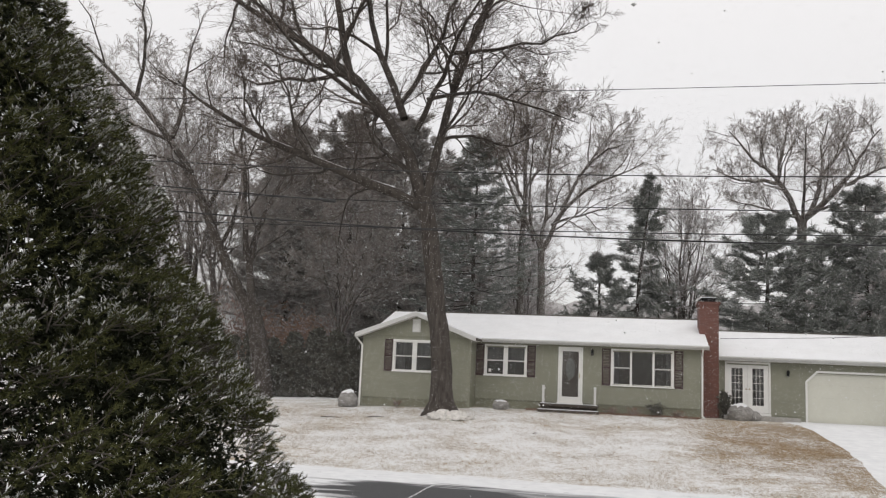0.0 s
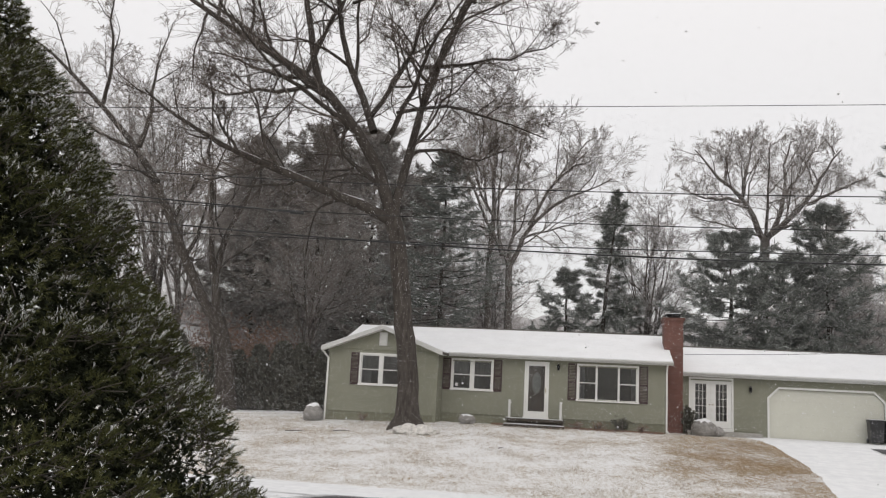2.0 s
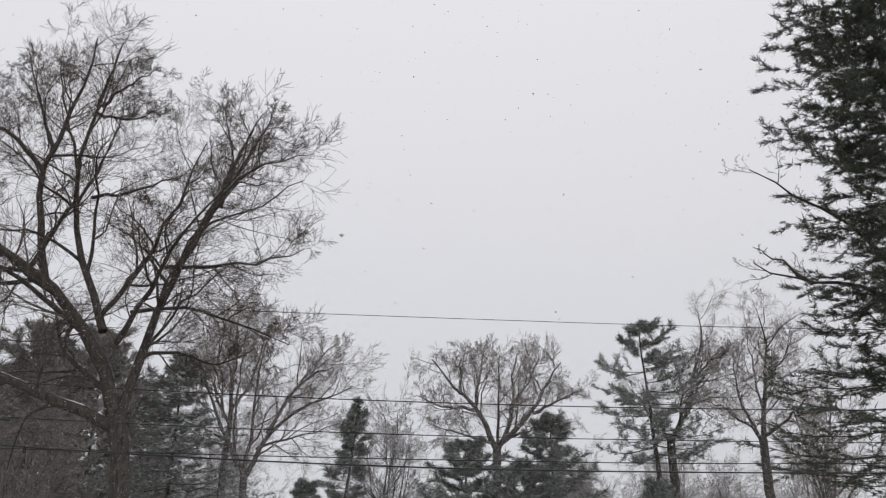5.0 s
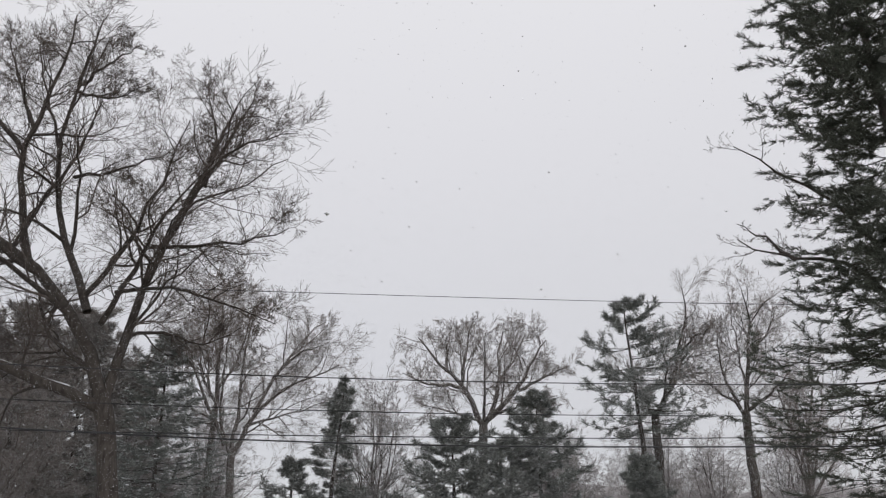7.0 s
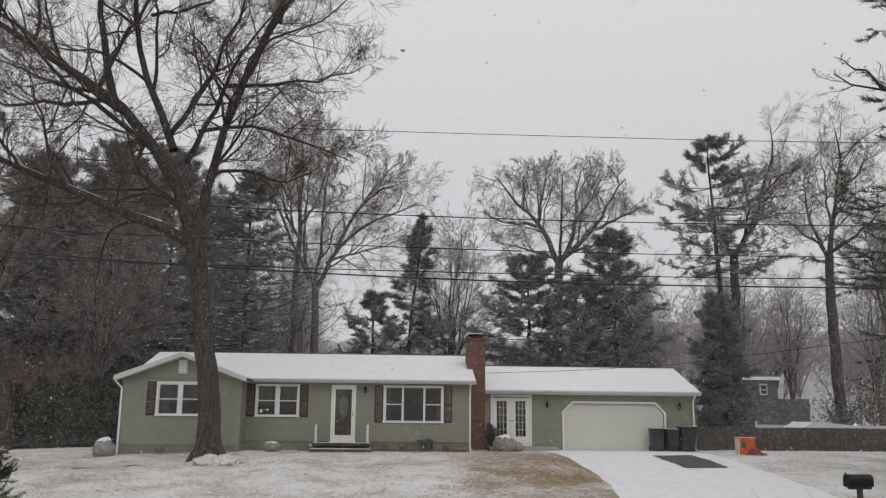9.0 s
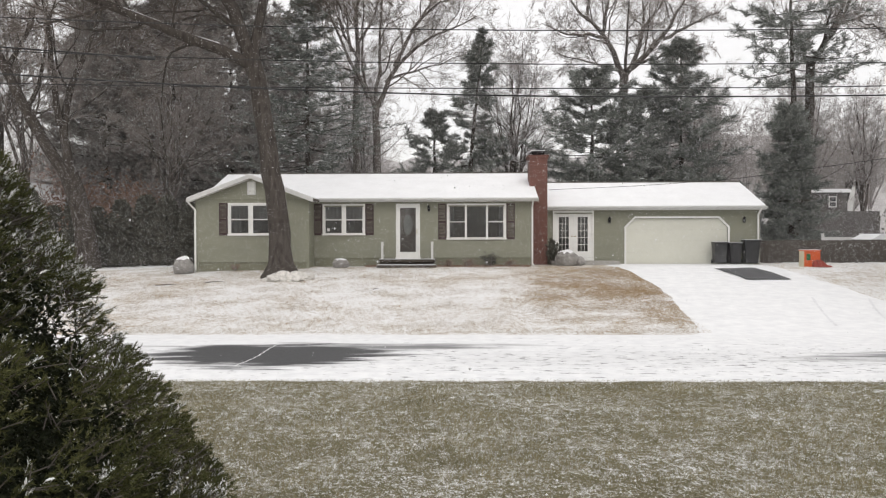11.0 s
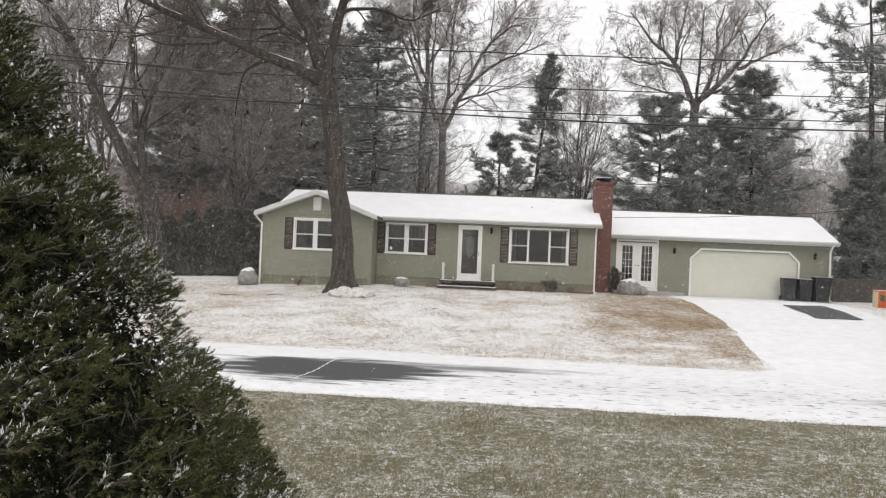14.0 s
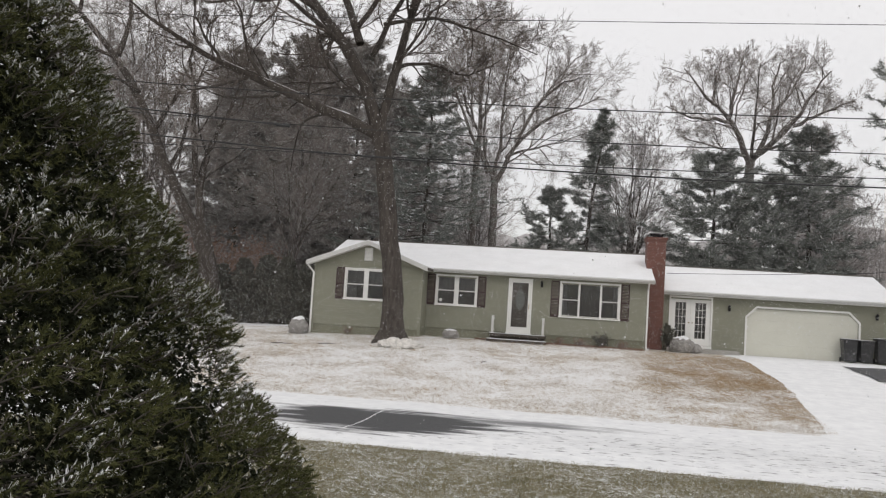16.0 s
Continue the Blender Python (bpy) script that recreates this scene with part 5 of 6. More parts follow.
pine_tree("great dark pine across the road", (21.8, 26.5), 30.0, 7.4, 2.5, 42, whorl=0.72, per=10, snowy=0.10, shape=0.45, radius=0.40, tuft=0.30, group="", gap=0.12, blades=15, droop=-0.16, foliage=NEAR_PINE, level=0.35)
shaped_tree("bare_tree", "bare tree behind the great pine", 29.0, 0.80, [(0.80, -0.05), (0.80, 0.1), (0.80, 0.22), (0.79, 0.34)], [0.4, 0.3, 0.26, 0.22],
            [(0.13, [(0.795, 0.33), (0.74, 0.400), (0.685, 0.422), (0.634, 0.412), (0.585, 0.420), (0.553, 0.44)]),
             (0.08, [(0.634, 0.412), (0.60, 0.44, 0.6), (0.575, 0.455, 1), (0.556, 0.463, 1)]),
             (0.13, [(0.79, 0.34), (0.76, 0.45), (0.70, 0.52), (0.64, 0.55), (0.58, 0.572), (0.57, 0.585)]),
             (0.14, [(0.79, 0.33), (0.82, 0.45), (0.85, 0.55), (0.87, 0.62)])], 44,
            [(7, 0.25, 0.20, 48, 5, 0.08, 0.2), (5, 0.1, 0.5, 44, 4, 0.08, 0.2), (4, 0.1, 0.5, 42, 3, 0.06, 0.2), (3, 0.05, 0.55, 38, 2, 0.05, 0.2)], 0.006, sides=12)

# farther woods, distance haze put into their paler twig colour
FW = [bare_tree("distant bare woodland tree", (18.5, 84), 17, 9, 5.0, 51, 8, 0.2, twig=0.014, bark_mat=HAZED_TWIG, twig_mat=HAZED_TWIG, group="distant woods", far=True),
      bare_tree("distant bare woodland tree", (41, 86), 17, 10, 4.0, 52, 8, 0.2, twig=0.014, bark_mat=HAZED_TWIG, twig_mat=HAZED_TWIG, group="distant woods", far=True)]
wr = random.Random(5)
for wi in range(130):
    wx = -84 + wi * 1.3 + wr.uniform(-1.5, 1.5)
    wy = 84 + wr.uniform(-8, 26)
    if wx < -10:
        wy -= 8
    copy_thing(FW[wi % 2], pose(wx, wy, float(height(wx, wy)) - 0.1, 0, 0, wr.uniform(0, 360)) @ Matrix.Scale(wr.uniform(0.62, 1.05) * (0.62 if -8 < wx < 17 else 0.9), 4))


def far_hill():
    rng = random.Random(9)
    bm = bmesh.new()
    last = None
    for i in range(241):
        x = -600 + i * 5
        top = 25 + 6 * noise.fractal((x * 0.006, 0, 3), 0.8, 2.0, 4) + rng.uniform(0, 2.2) + (6 if x > 60 else 0)
        row = [bm.verts.new((x, 250 + 12 * noise.noise((x * 0.02, 1, 1)), 0)), bm.verts.new((x + rng.uniform(-1, 1), 262, top * 0.6)), bm.verts.new((x + rng.uniform(-2, 2), 275, top)), bm.verts.new((x, 330, 0))]
        if last:
            for j in range(3):
                bm.faces.new((last[j], row[j], row[j + 1], last[j + 1]))
        last = row
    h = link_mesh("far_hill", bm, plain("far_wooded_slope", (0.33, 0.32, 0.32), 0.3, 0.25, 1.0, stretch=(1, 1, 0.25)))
    tagged(h, "distant wooded hill in falling snow", "hill", kind="stuff")


far_hill()


# ---- fir beside the camera ----
def near_fir():
    """A dense young fir: boughs ending in rounded clumps of short upturned shoots, snow caught on the crests."""
    rng = np.random.default_rng(77)
    ax, ay = -3.465, 2.846
    g = float(height(ax, ay)) - 0.05
    top = 6.34 - g
    tr = thing("fir_tree", "snow-dusted dark green fir beside the viewpoint", "tree", (ax, ay, g))

    def reach(z):
        return 0.452 * np.maximum(top - 0.12 - z, 0.02) ** 1.125
    trunk = bent(rng, [(0, 0, 0), (0.02, 0, 2), (0, 0.01, 4), (0, 0, top - 0.05)], 12, 0.01)
    # clumps at the bough ends
    nb, per = 8200, 11
    zb = top - 0.06 - (top - 0.2) * np.sqrt(rng.random(nb))
    ab = rng.uniform(0, 2 * np.pi, nb)
    fb = reach(zb)
    hollow = np.array([noise.fractal((math.cos(a) * r * 1.3, math.sin(a) * r * 1.3, z * 4.2), 0.9, 2.0, 3) for a, r, z in zip(ab, fb, zb)])
    keep = (hollow > -0.16) | (rng.random(nb) < 0.45)
    zb, ab, fb, hollow = zb[keep], ab[keep], fb[keep], hollow[keep]
    nb = len(zb)
    lump = rng.uniform(0.055, 0.100, nb) * np.clip(fb / 0.7, 0.35, 1)
    rb = fb - lump * 0.85 - 0.015 - fb * np.clip(0.030 - 0.17 * hollow, 0, 0.15) * rng.uniform(0.5, 1.0, nb)
    cen = np.stack([np.cos(ab) * rb, np.sin(ab) * rb, zb], 1)
    n = nb * per
    out = np.repeat(np.stack([np.cos(ab), np.sin(ab), np.zeros(nb)], 1), per, 0)
    q3 = unit(rng.normal(size=(n, 3)) + out * 0.7 + np.array([0, 0, 0.35])) * np.array([1, 1, 0.6])
    at = cen.repeat(per, 0) + q3 * lump.repeat(per)[:, None] * rng.uniform(0.45, 1.0, (n, 1))
    way = unit(out * 0.55 + q3 * 0.8 + rng.normal(size=(n, 3)) * 0.28 + np.array([0, 0, 0.45]))
    length = rng.uniform(0.030, 0.055, (n, 1, 1)) * np.clip(fb.repeat(per) / 0.5, 0.5, 1)[:, None, None]
    pick = rng.random(n) < 0.012
    tips, wide = at[pick], fb.repeat(per)[pick]
    B = np.stack([tips * np.array([t, t, 1]) - np.array([0, 0, 0.10]) * (wide * (1 - t))[:, None] * 1.2 for t in (0.02, 0.25, 0.45, 0.68)], 1)
    v, q = joined([tubes(trunk[None], (np.linspace(0.11, 0.01, 12))[None], 9), tubes(B, np.broadcast_to(np.array([0.016, 0.012, 0.008, 0.004]), B.shape[:2]), 5)])
    arrays("trunk", v, q, BROWN_BARK, tr, smooth=True)
    # needles brush forward round each shoot, densest at its tip
    k = 18
    side = unit(np.cross(way, np.array([0, 0, 1.0])))
    up = np.cross(side, way)
    u = (np.arange(k)[None] + rng.random((n, k)))[..., None] / k
    ang = rng.uniform(0, 2 * np.pi, (n, k, 1))
    root = at[:, None] + way[:, None] * u ** 0.8 * length
    d = unit(side[:, None] * np.cos(ang) + up[:, None] * np.sin(ang) + way[:, None] * (0.65 + 0.7 * u))
    nl = rng.uniform(0.014, 0.025, (n, k, 1))
    w = unit(np.cross(d, rng.normal(size=d.shape))) * 0.0022
    v = np.stack([root - w, root + w, root + d * nl], 2).reshape(-1, 3)
    tagged(arrays("needles", v, np.arange(len(v)).reshape(-1, 3), FIR, tr, "dark green needles"), kind="stuff")
    some = rng.random(n) < 0.2
    v, q = tubes(np.stack([at - way * 0.05, at + way * length[:, 0]], 1)[some], np.full((int(some.sum()), 2), 0.0028), 3)
    tagged(arrays("shoot", v, q, BROWN_BARK, tr), kind="stuff")
    # dark fill inside, the hollows' shade put into its colour
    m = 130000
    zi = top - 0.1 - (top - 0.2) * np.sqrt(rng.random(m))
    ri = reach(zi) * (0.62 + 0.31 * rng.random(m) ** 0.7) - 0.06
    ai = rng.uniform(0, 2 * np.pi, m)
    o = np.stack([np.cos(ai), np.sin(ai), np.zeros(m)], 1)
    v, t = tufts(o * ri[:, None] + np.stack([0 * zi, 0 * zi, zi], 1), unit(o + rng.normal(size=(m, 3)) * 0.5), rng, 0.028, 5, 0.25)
    tagged(arrays("inner_needles", v, t, FIR_SHADE, tr, "inner needles coloured darker for the shade"), kind="stuff")
    # snow lies on the crests of some clumps
    amount = np.clip(0.60 + 1.3 * np.array([noise.noise(Vector((p[0] * 1.6, p[1] * 1.6, p[2] * 3.2))) for p in cen]) + 0.6 * hollow + 0.20 * (zb - 2.8) + rng.normal(size=nb) * 0.25, 0.0, 0.95)
    crest = q3[:, 2] > 0.04
    laden = np.nonzero(crest & (rng.random(n) < amount.repeat(per)))[0]
    upper = (d[laden][..., 2] > 0.05) & (rng.random((len(laden), k)) < 0.8)
    r2, d2, l2 = root[laden][upper], d[laden][upper], nl[laden][upper]
    wv = unit(np.cross(d2, np.array([0, 0, 1.0]))) * rng.uniform(0.0010, 0.0026, (len(r2), 1))
    lift = np.array([0, 0, 0.003])
    s0, s1 = r2 + d2 * l2 * 0.05 + lift, r2 + d2 * l2 * rng.uniform(0.5, 0.95, l2.shape) + lift
    v = np.stack([s0 - wv, s0 + wv, s1 + wv * 0.6, s1 - wv * 0.6], 1).reshape(-1, 3)
    tagged(arrays("needle_snow", v, np.arange(len(v)).reshape(-1, 4), SNOW, tr, "snow frosting the outer shoots"), kind="stuff")
    pads = laden[rng.random(len(laden)) < 0.05]
    bm = bmesh.new()
    bmesh.ops.create_icosphere(bm, subdivisions=1, radius=1)
    bv = np.array([x.co[:] for x in bm.verts])
    bf = np.array([[x.index for x in f.verts] for f in bm.faces])
    bm.free()
    m = len(pads)
    shape = bv[None] * (1 + 0.35 * rng.normal(size=(m, len(bv), 1)))
    size = rng.uniform(0.003, 0.007, (m, 1, 1))
    pv = at[pads][:, None] + way[pads][:, None] * length[pads] * 0.8 + np.array([0, 0, 0.012]) + (way[pads][:, None] * shape[..., :1] * 1.3 + side[pads][:, None] * shape[..., 1:2] * 1.8 + np.array([0, 0, 1.0]) * shape[..., 2:] * 0.6) * size
    pf = (bf[None] + (np.arange(m) * len(bv))[:, None, None]).reshape(-1, 3)
    tagged(arrays("snow_pad", pv.reshape(-1, 3), pf, SNOW, tr, "small pads of snow", smooth=True), kind="stuff")


near_fir()


# ---- things outdoors ----
def boulder(label, at, r, seed, snow=False):
    rng = random.Random(seed)
    z = float(height(*at))
    b = clump(rng, r, rough=0.24, level=3)
    for v in b.verts:
        v.co.z = max(v.co.z, -r[2] * 0.7)
    o = tagged(link_mesh("boulder", b, STONE, True), label, "rock", "boulders round the house")
    o.location = (at[0], at[1], z + r[2] * 0.62)
    if snow:
        c = clump(random.Random(seed), tuple(1.025 * a for a in r), rough=0.24, level=3)
        bmesh.ops.delete(c, geom=[v for v in c.verts if v.co.z < r[2] * (0.62 + 0.22 * noise.noise(v.co * 9))], context="VERTS")
        part("snow_cap", c, SNOW, o, "thin snow on top", True)
    return o


boulder("pale grey boulder at the house corner", (-11.7, 35.3), (0.42, 0.38, 0.44), 1, True)
boulder("low grey boulder on the lawn before the wall", (-5.20, 36.2), (0.37, 0.3, 0.24), 2, True)
boulder("large grey boulder by the french doors", (4.72, 38.1), (0.52, 0.42, 0.42), 3, True)
boulder("small grey boulder by the french doors", (5.25, 38.2), (0.3, 0.3, 0.26), 4)
mound = clump(random.Random(8), (0.92, 0.7, 0.27), rough=0.32, level=5)
for mv in mound.verts:
    mv.co.z += 0.07 * noise.fractal(mv.co * 7, 0.6, 2.0, 5)
tagged(link_mesh("snow_mound", mound, EARTH, True), "low snowy heap of earth at the foot of the oak", "snow").location = (-6.62, 32.3, float(height(-6.62, 32.3)) - 0.03)


def bin_of(label, at, w, h, seed):
    x, y = at
    z = float(height(x, y)) + 0.035
    b = thing("wheelie_bin", label, "bin", (x, y, z), "bins by the garage", turn=random.Random(seed).uniform(-6, 6))
    bm = bmesh.new()
    ring = [[bm.verts.new((sx * w * k / 2, sy * 0.3 * k * 1.15, zz)) for sx, sy in ((-1, -1), (1, -1), (1, 1), (-1, 1))] for zz, k in ((0.05, 0.82), (h - 0.1, 1.0), (h - 0.09, 1.05), (h - 0.05, 1.05))]
    bm.faces.new(ring[0][::-1])
    for a, c in zip(ring, ring[1:]):
        for i in range(4):
            bm.faces.new((a[i], a[(i + 1) % 4], c[(i + 1) % 4], c[i]))
    bm.faces.new(ring[-1])
    bmesh.ops.bevel(bm, geom=bm.edges[:], offset=0.015, segments=2, affect="EDGES")
    part("body", bm, BLACK, b)
    lid = bmesh.new()
    box(lid, -w * 0.54, w * 0.54, -0.37, 0.36, h - 0.05, h, bevel=0.02)
    part("lid", lid, BLACK, b)
    for s in (-1, 1):
        q = bmesh.new()
        rod(q, (s * w * 0.44, 0.3, 0.11), (s * w * 0.5, 0.3, 0.11), 0.11, sides=14)
        part("wheel", q, BLACK, b)
    q = bmesh.new()
    rod(q, (-w * 0.4, 0.4, h - 0.08), (w * 0.4, 0.4, h - 0.08), 0.015)
    part("handle", q, BLACK, b)
    sn = bmesh.new()
    box(sn, -w * 0.5, w * 0.5, -0.34, 0.33, h + 0.002, h + 0.016, bevel=0.005)
    part("lid_snow", sn, SNOW, b, "dusting of snow on the lid")


bin_of("black wheeled bin with snow on its lid", (11.78, 38.95), 0.56, 1.0, 1)
bin_of("black wheeled bin with snow on its lid", (12.42, 38.95), 0.56, 0.98, 2)
bin_of("taller black wheeled bin by the garage corner", (13.18, 38.9), 0.66, 1.1, 3)


def playhouse():
    x, y = 14.85, 36.2
    z = float(height(x, y))
    p = thing("toy_playhouse", "orange plastic toy playhouse with a red slide", "toy", (x, y, z))
    part("front", boxed((-0.45, 0.42, -0.02, 0.03, 0.0, 0.30), (-0.45, -0.32, -0.02, 0.03, 0.3, 0.74), (-0.08, 0.42, -0.02, 0.03, 0.3, 0.74), (-0.32, -0.08, -0.019, 0.03, 0.62, 0.74), bevel=0.012), ORANGE, p, "orange front panel")
    part("side", boxed((-0.5, -0.45, -0.03, 0.6, 0.0, 0.78), bevel=0.01), YELLOW_TOY, p, "cream side panel")
    part("side", boxed((0.42, 0.47, -0.02, 0.6, 0.0, 0.72), bevel=0.01), ORANGE, p)
    part("back", boxed((-0.45, 0.42, 0.56, 0.6, 0.0, 0.72), bevel=0.01), ORANGE, p)
    part("window_flap", boxed((-0.315, -0.085, -0.005, 0.01, 0.31, 0.61), bevel=0.006), GREEN_TOY, p, "green window flap")
    part("roof", boxed((-0.52, 0.5, -0.06, 0.63, 0.745, 0.79), bevel=0.012), ORANGE, p)
    part("roof_snow", boxed((-0.5, 0.48, -0.04, 0.6, 0.792, 0.81), bevel=0.006), SNOW, p, "thin snow on the roof")
    part("slide", prism([(0.2, 0.0), (0.2, 0.34), (0.36, 0.34), (0.72, 0.1), (0.98, 0.06), (0.98, 0.0)], -0.42, -0.06), RED_TOY, p, "dull red slide")
    p.scale = (0.74, 0.74, 0.9)
    part("wheel_arch", prism([(0.0, 0.0), (0.0, 0.2), (0.06, 0.28), (0.16, 0.3), (0.2, 0.2), (0.2, 0.0)], -0.3, -0.03), RED_TOY, p)


playhouse()


def mailbox():
    x, y = 7.86, 14.5
    z = float(height(x, y))
    top = 1.51
    m = thing("mailbox", "black metal mailbox on a dark post by the road", "mailbox", (x, y, z), turn=8)
    L, w = 0.44, 0.17
    prof = [(-w / 2, 0), (w / 2, 0), (w / 2, 0.12)] + [(w / 2 * math.cos(a), 0.12 + w / 2 * math.sin(a)) for a in [math.pi * k / 10 for k in range(1, 10)]] + [(-w / 2, 0.12)]
    bm = prism(prof, -L / 2, L / 2, "yz")
    bmesh.ops.translate(bm, verts=bm.verts, vec=(0, 0, top))
    part("box", bm, IRON, m)
    dr = prism([(p * 1.05, q * 1.03 + 0.0) for p, q in prof], -L / 2 - 0.02, -L / 2 + 0.015, "yz")
    bmesh.ops.translate(dr, verts=dr.verts, vec=(0, 0, top))
    d = part("door", dr, IRON, m)
    kn = bmesh.new()
    rod(kn, (-L / 2 - 0.03, 0, top + 0.19), (-L / 2 - 0.03, 0, top + 0.24), 0.012)
    part("latch", kn, IRON, d)
    fl = boxed((-0.02, 0.13, -w / 2 - 0.012, -w / 2 - 0.004, top + 0.06, top + 0.09))
    part("flag", fl, IRON, m)
    part("post", boxed((-0.036, 0.036, -0.036, 0.036, -0.3, top - 0.04), bevel=0.006), DARK_WOOD, m, "dark square post")
    part("arm", boxed((-0.2, 0.2, -0.05, 0.05, top - 0.04, top - 0.002), bevel=0.004), DARK_WOOD, m)


mailbox()


# ---- wires along the road ----
def wire(label, z_left, z_mid, z_right, r, y=23.0, x0=-60, x1=60):
    c = bpy.data.curves.new("power_line", "CURVE")
    c.dimensions, c.bevel_depth, c.bevel_resolution = "3D", r, 1
    s = c.splines.new("POLY")
    n = 48
    s.points.add(n)
    for i in range(n + 1):
        x = x0 + (x1 - x0) * i / n
        u = (x / y - 0.3) / 0.9
        z = z_mid + (z_left - z_mid) * u * u if u < 0 else z_mid + (z_right - z_mid) * u * u
        s.points[i].co = (x, y, z, 1)
    o = new("power_line", c)
    c.materials.append(CABLE)
    return tagged(o, label, "cable", "overhead lines along the road")


for wl_, wm, wr_, wrad in ((0.350, 0.3456, 0.366, 0.009), (0.262, 0.2372, 0.258, 0.014), (0.222, 0.1978, 0.207, 0.012), (0.182, 0.1700, 0.192, 0.013), (0.196, 0.1597, 0.171, 0.021)):
    wire("thin black overhead line above the road", EYE + wl_ * 23, EYE + wm * 23, EYE + wr_ * 23, wrad)
# the service cable that runs down to the chimney corner
service = bpy.data.curves.new("service_cable", "CURVE")
service.dimensions, service.bevel_depth, service.bevel_resolution = "3D", 0.010, 1
sp = service.splines.new("POLY")
sp.points.add(24)
for k in range(25):
    su = 0.103 + (0.87 - 0.103) * k / 24
    sy = 38.85 - 15.8 * k / 24
    sp.points[k].co = (su * sy, sy, EYE + float(np.interp(su, [0.103, 0.213, 0.324, 0.43, 0.6, 0.87], [0.0515, 0.0560, 0.0640, 0.0780, 0.1010, 0.150])) * sy, 1)
service.materials.append(CABLE)
tagged(new("service_cable", service), "thin black service cable sagging to the house", "cable", "overhead lines along the road")
drop = bmesh.new()
rod(drop, (-14.2, 23, EYE + 0.2295 * 23), (-8.55, 23, EYE + 0.2095 * 23), 0.02)
rod(drop, (-8.75, 23, EYE + 0.2100 * 23), (-8.35, 23, EYE + 0.2085 * 23), 0.055, 0.045)
rod(drop, (-60, 23, EYE + 0.36 * 23), (-14.2, 23, EYE + 0.2295 * 23), 0.02)
tagged(link_mesh("cable_end", drop, CABLE), "black cable ending in a splice box", "cable", "overhead lines along the road")


# ---- fences, hedge and neighbours ----
def stockade(x0, x1, y, top, group):
    f = thing("stockade_fence", "dark weathered stockade fence", "fence", (x0, y, float(height(x0, y))), group)
    b0 = boxed((0, 0.14, -0.012, 0.012, 0.02, top))
    v = [w for w in b0.verts]
    first = part("board", b0, FENCE, f)
    n = int((x1 - x0) / 0.15)
    rng = random.Random(int(x0))
    for i in range(1, n):
        o = new("board", first.data)
        o.parent = f
        o.location = (i * 0.15, rng.uniform(-0.008, 0.008), rng.uniform(-0.03, 0.02))
    for z in (0.3, top - 0.3):
        part("rail", boxed((0, x1 - x0, 0.014, 0.06, z, z + 0.09)), FENCE, f)
    return f


stockade(13.9, 33.8, 41.0, 1.10, "")


def white_fence():
    f = thing("white_fence", "white vinyl fence beyond the stockade", "fence", (19.0, 45.0, float(height(19, 45)) - 0.13))
    for i in range(9):
        part("post", boxed((i * 2.0 - 0.06, i * 2.0 + 0.06, -0.06, 0.06, 0, 1.5), (i * 2.0 - 0.08, i * 2.0 + 0.08, -0.08, 0.08, 1.5, 1.54)), GUTTER, f)
    for i in range(8):
        part("panel", boxed((i * 2.0 + 0.06, i * 2.0 + 1.94, -0.02, 0.02, 0.1, 1.3), (i * 2.0 + 0.06, i * 2.0 + 1.94, -0.035, 0.035, 1.25, 1.35)), GUTTER, f)


white_fence()
shed = thing("low_shed", "low shed with a snow-covered roof behind the fence", "shed", (21.8, 42.6, 1.15))
part("wall", boxed((-1.45, 1.45, 0, 1.9, -0.1, 1.1)), SLATE, shed)
part("roof", prism([(-1.5, 1.11), (-1.0, 1.38), (-0.7, 1.40), (1.5, 1.22), (1.5, 1.11)], -0.15, 2.05), SNOW, shed, "snow-covered roof")


def neighbour():
    x, y = 33.4, 76.0
    z = float(height(x, y))
    h = thing("neighbour_house", "dark neighbouring house with a snowy roof", "house", (x, y, z))
    part("wall", boxed((-3.6, 0.85, 0, 6, -0.2, 4.95)), SLATE, h, "dark siding")
    part("roof", prism([(-3.9, 4.95), (1.1, 4.95), (0.95, 5.25), (-3.9, 5.20)], -0.3, 6.3), SNOW, h, "snow-covered roof")
    w = part("window", boxed((-0.82, -0.12, -0.06, -0.004, 3.62, 4.62)), GUTTER, h, "white framed window")
    part("pane", boxed((-0.72, -0.22, -0.075, -0.062, 3.72, 4.08), (-0.72, -0.22, -0.075, -0.062, 4.15, 4.52)), BLACK, w, "dark panes")
    part("wall", boxed((0.85, 4.2, 1.0, 6, -0.2, 3.3)), SLATE, h)
    part("leaning_board", prism([(1.55, 5.5), (1.80, 5.5), (1.60, 3.3), (0.90, 3.3)], 0.6, 0.68), GUTTER, h, "pale leaning board")
    part("chimney", boxed((1.85, 2.25, 2.0, 2.8, 3.3, 6.2)), SLATE, h, "dark chimney")


neighbour()


def green_neighbour():
    x, y = -26.5, 52.0
    h = thing("neighbour_house", "pale green house beyond the hedge", "house", (x, y, 0.8))
    part("wall", prism([(-4.0, 0.0), (-4.0, 2.6), (-1.0, 5.0), (2.0, 2.6), (2.0, 0.0)], 0, 8), plain("pale_green_siding", (0.30, 0.33, 0.24), 0.1, 1, 0.7), h, "pale green siding")
    for s in (-1, 1):
        part("roof", prism([(-1.0, 5.15), (-1.0 + s * 3.4, 2.45), (-1.0 + s * 3.4, 2.3), (-1.0, 5.0)], -0.3, 8.3), SNOW, h, "snowy roof slope")


green_neighbour()


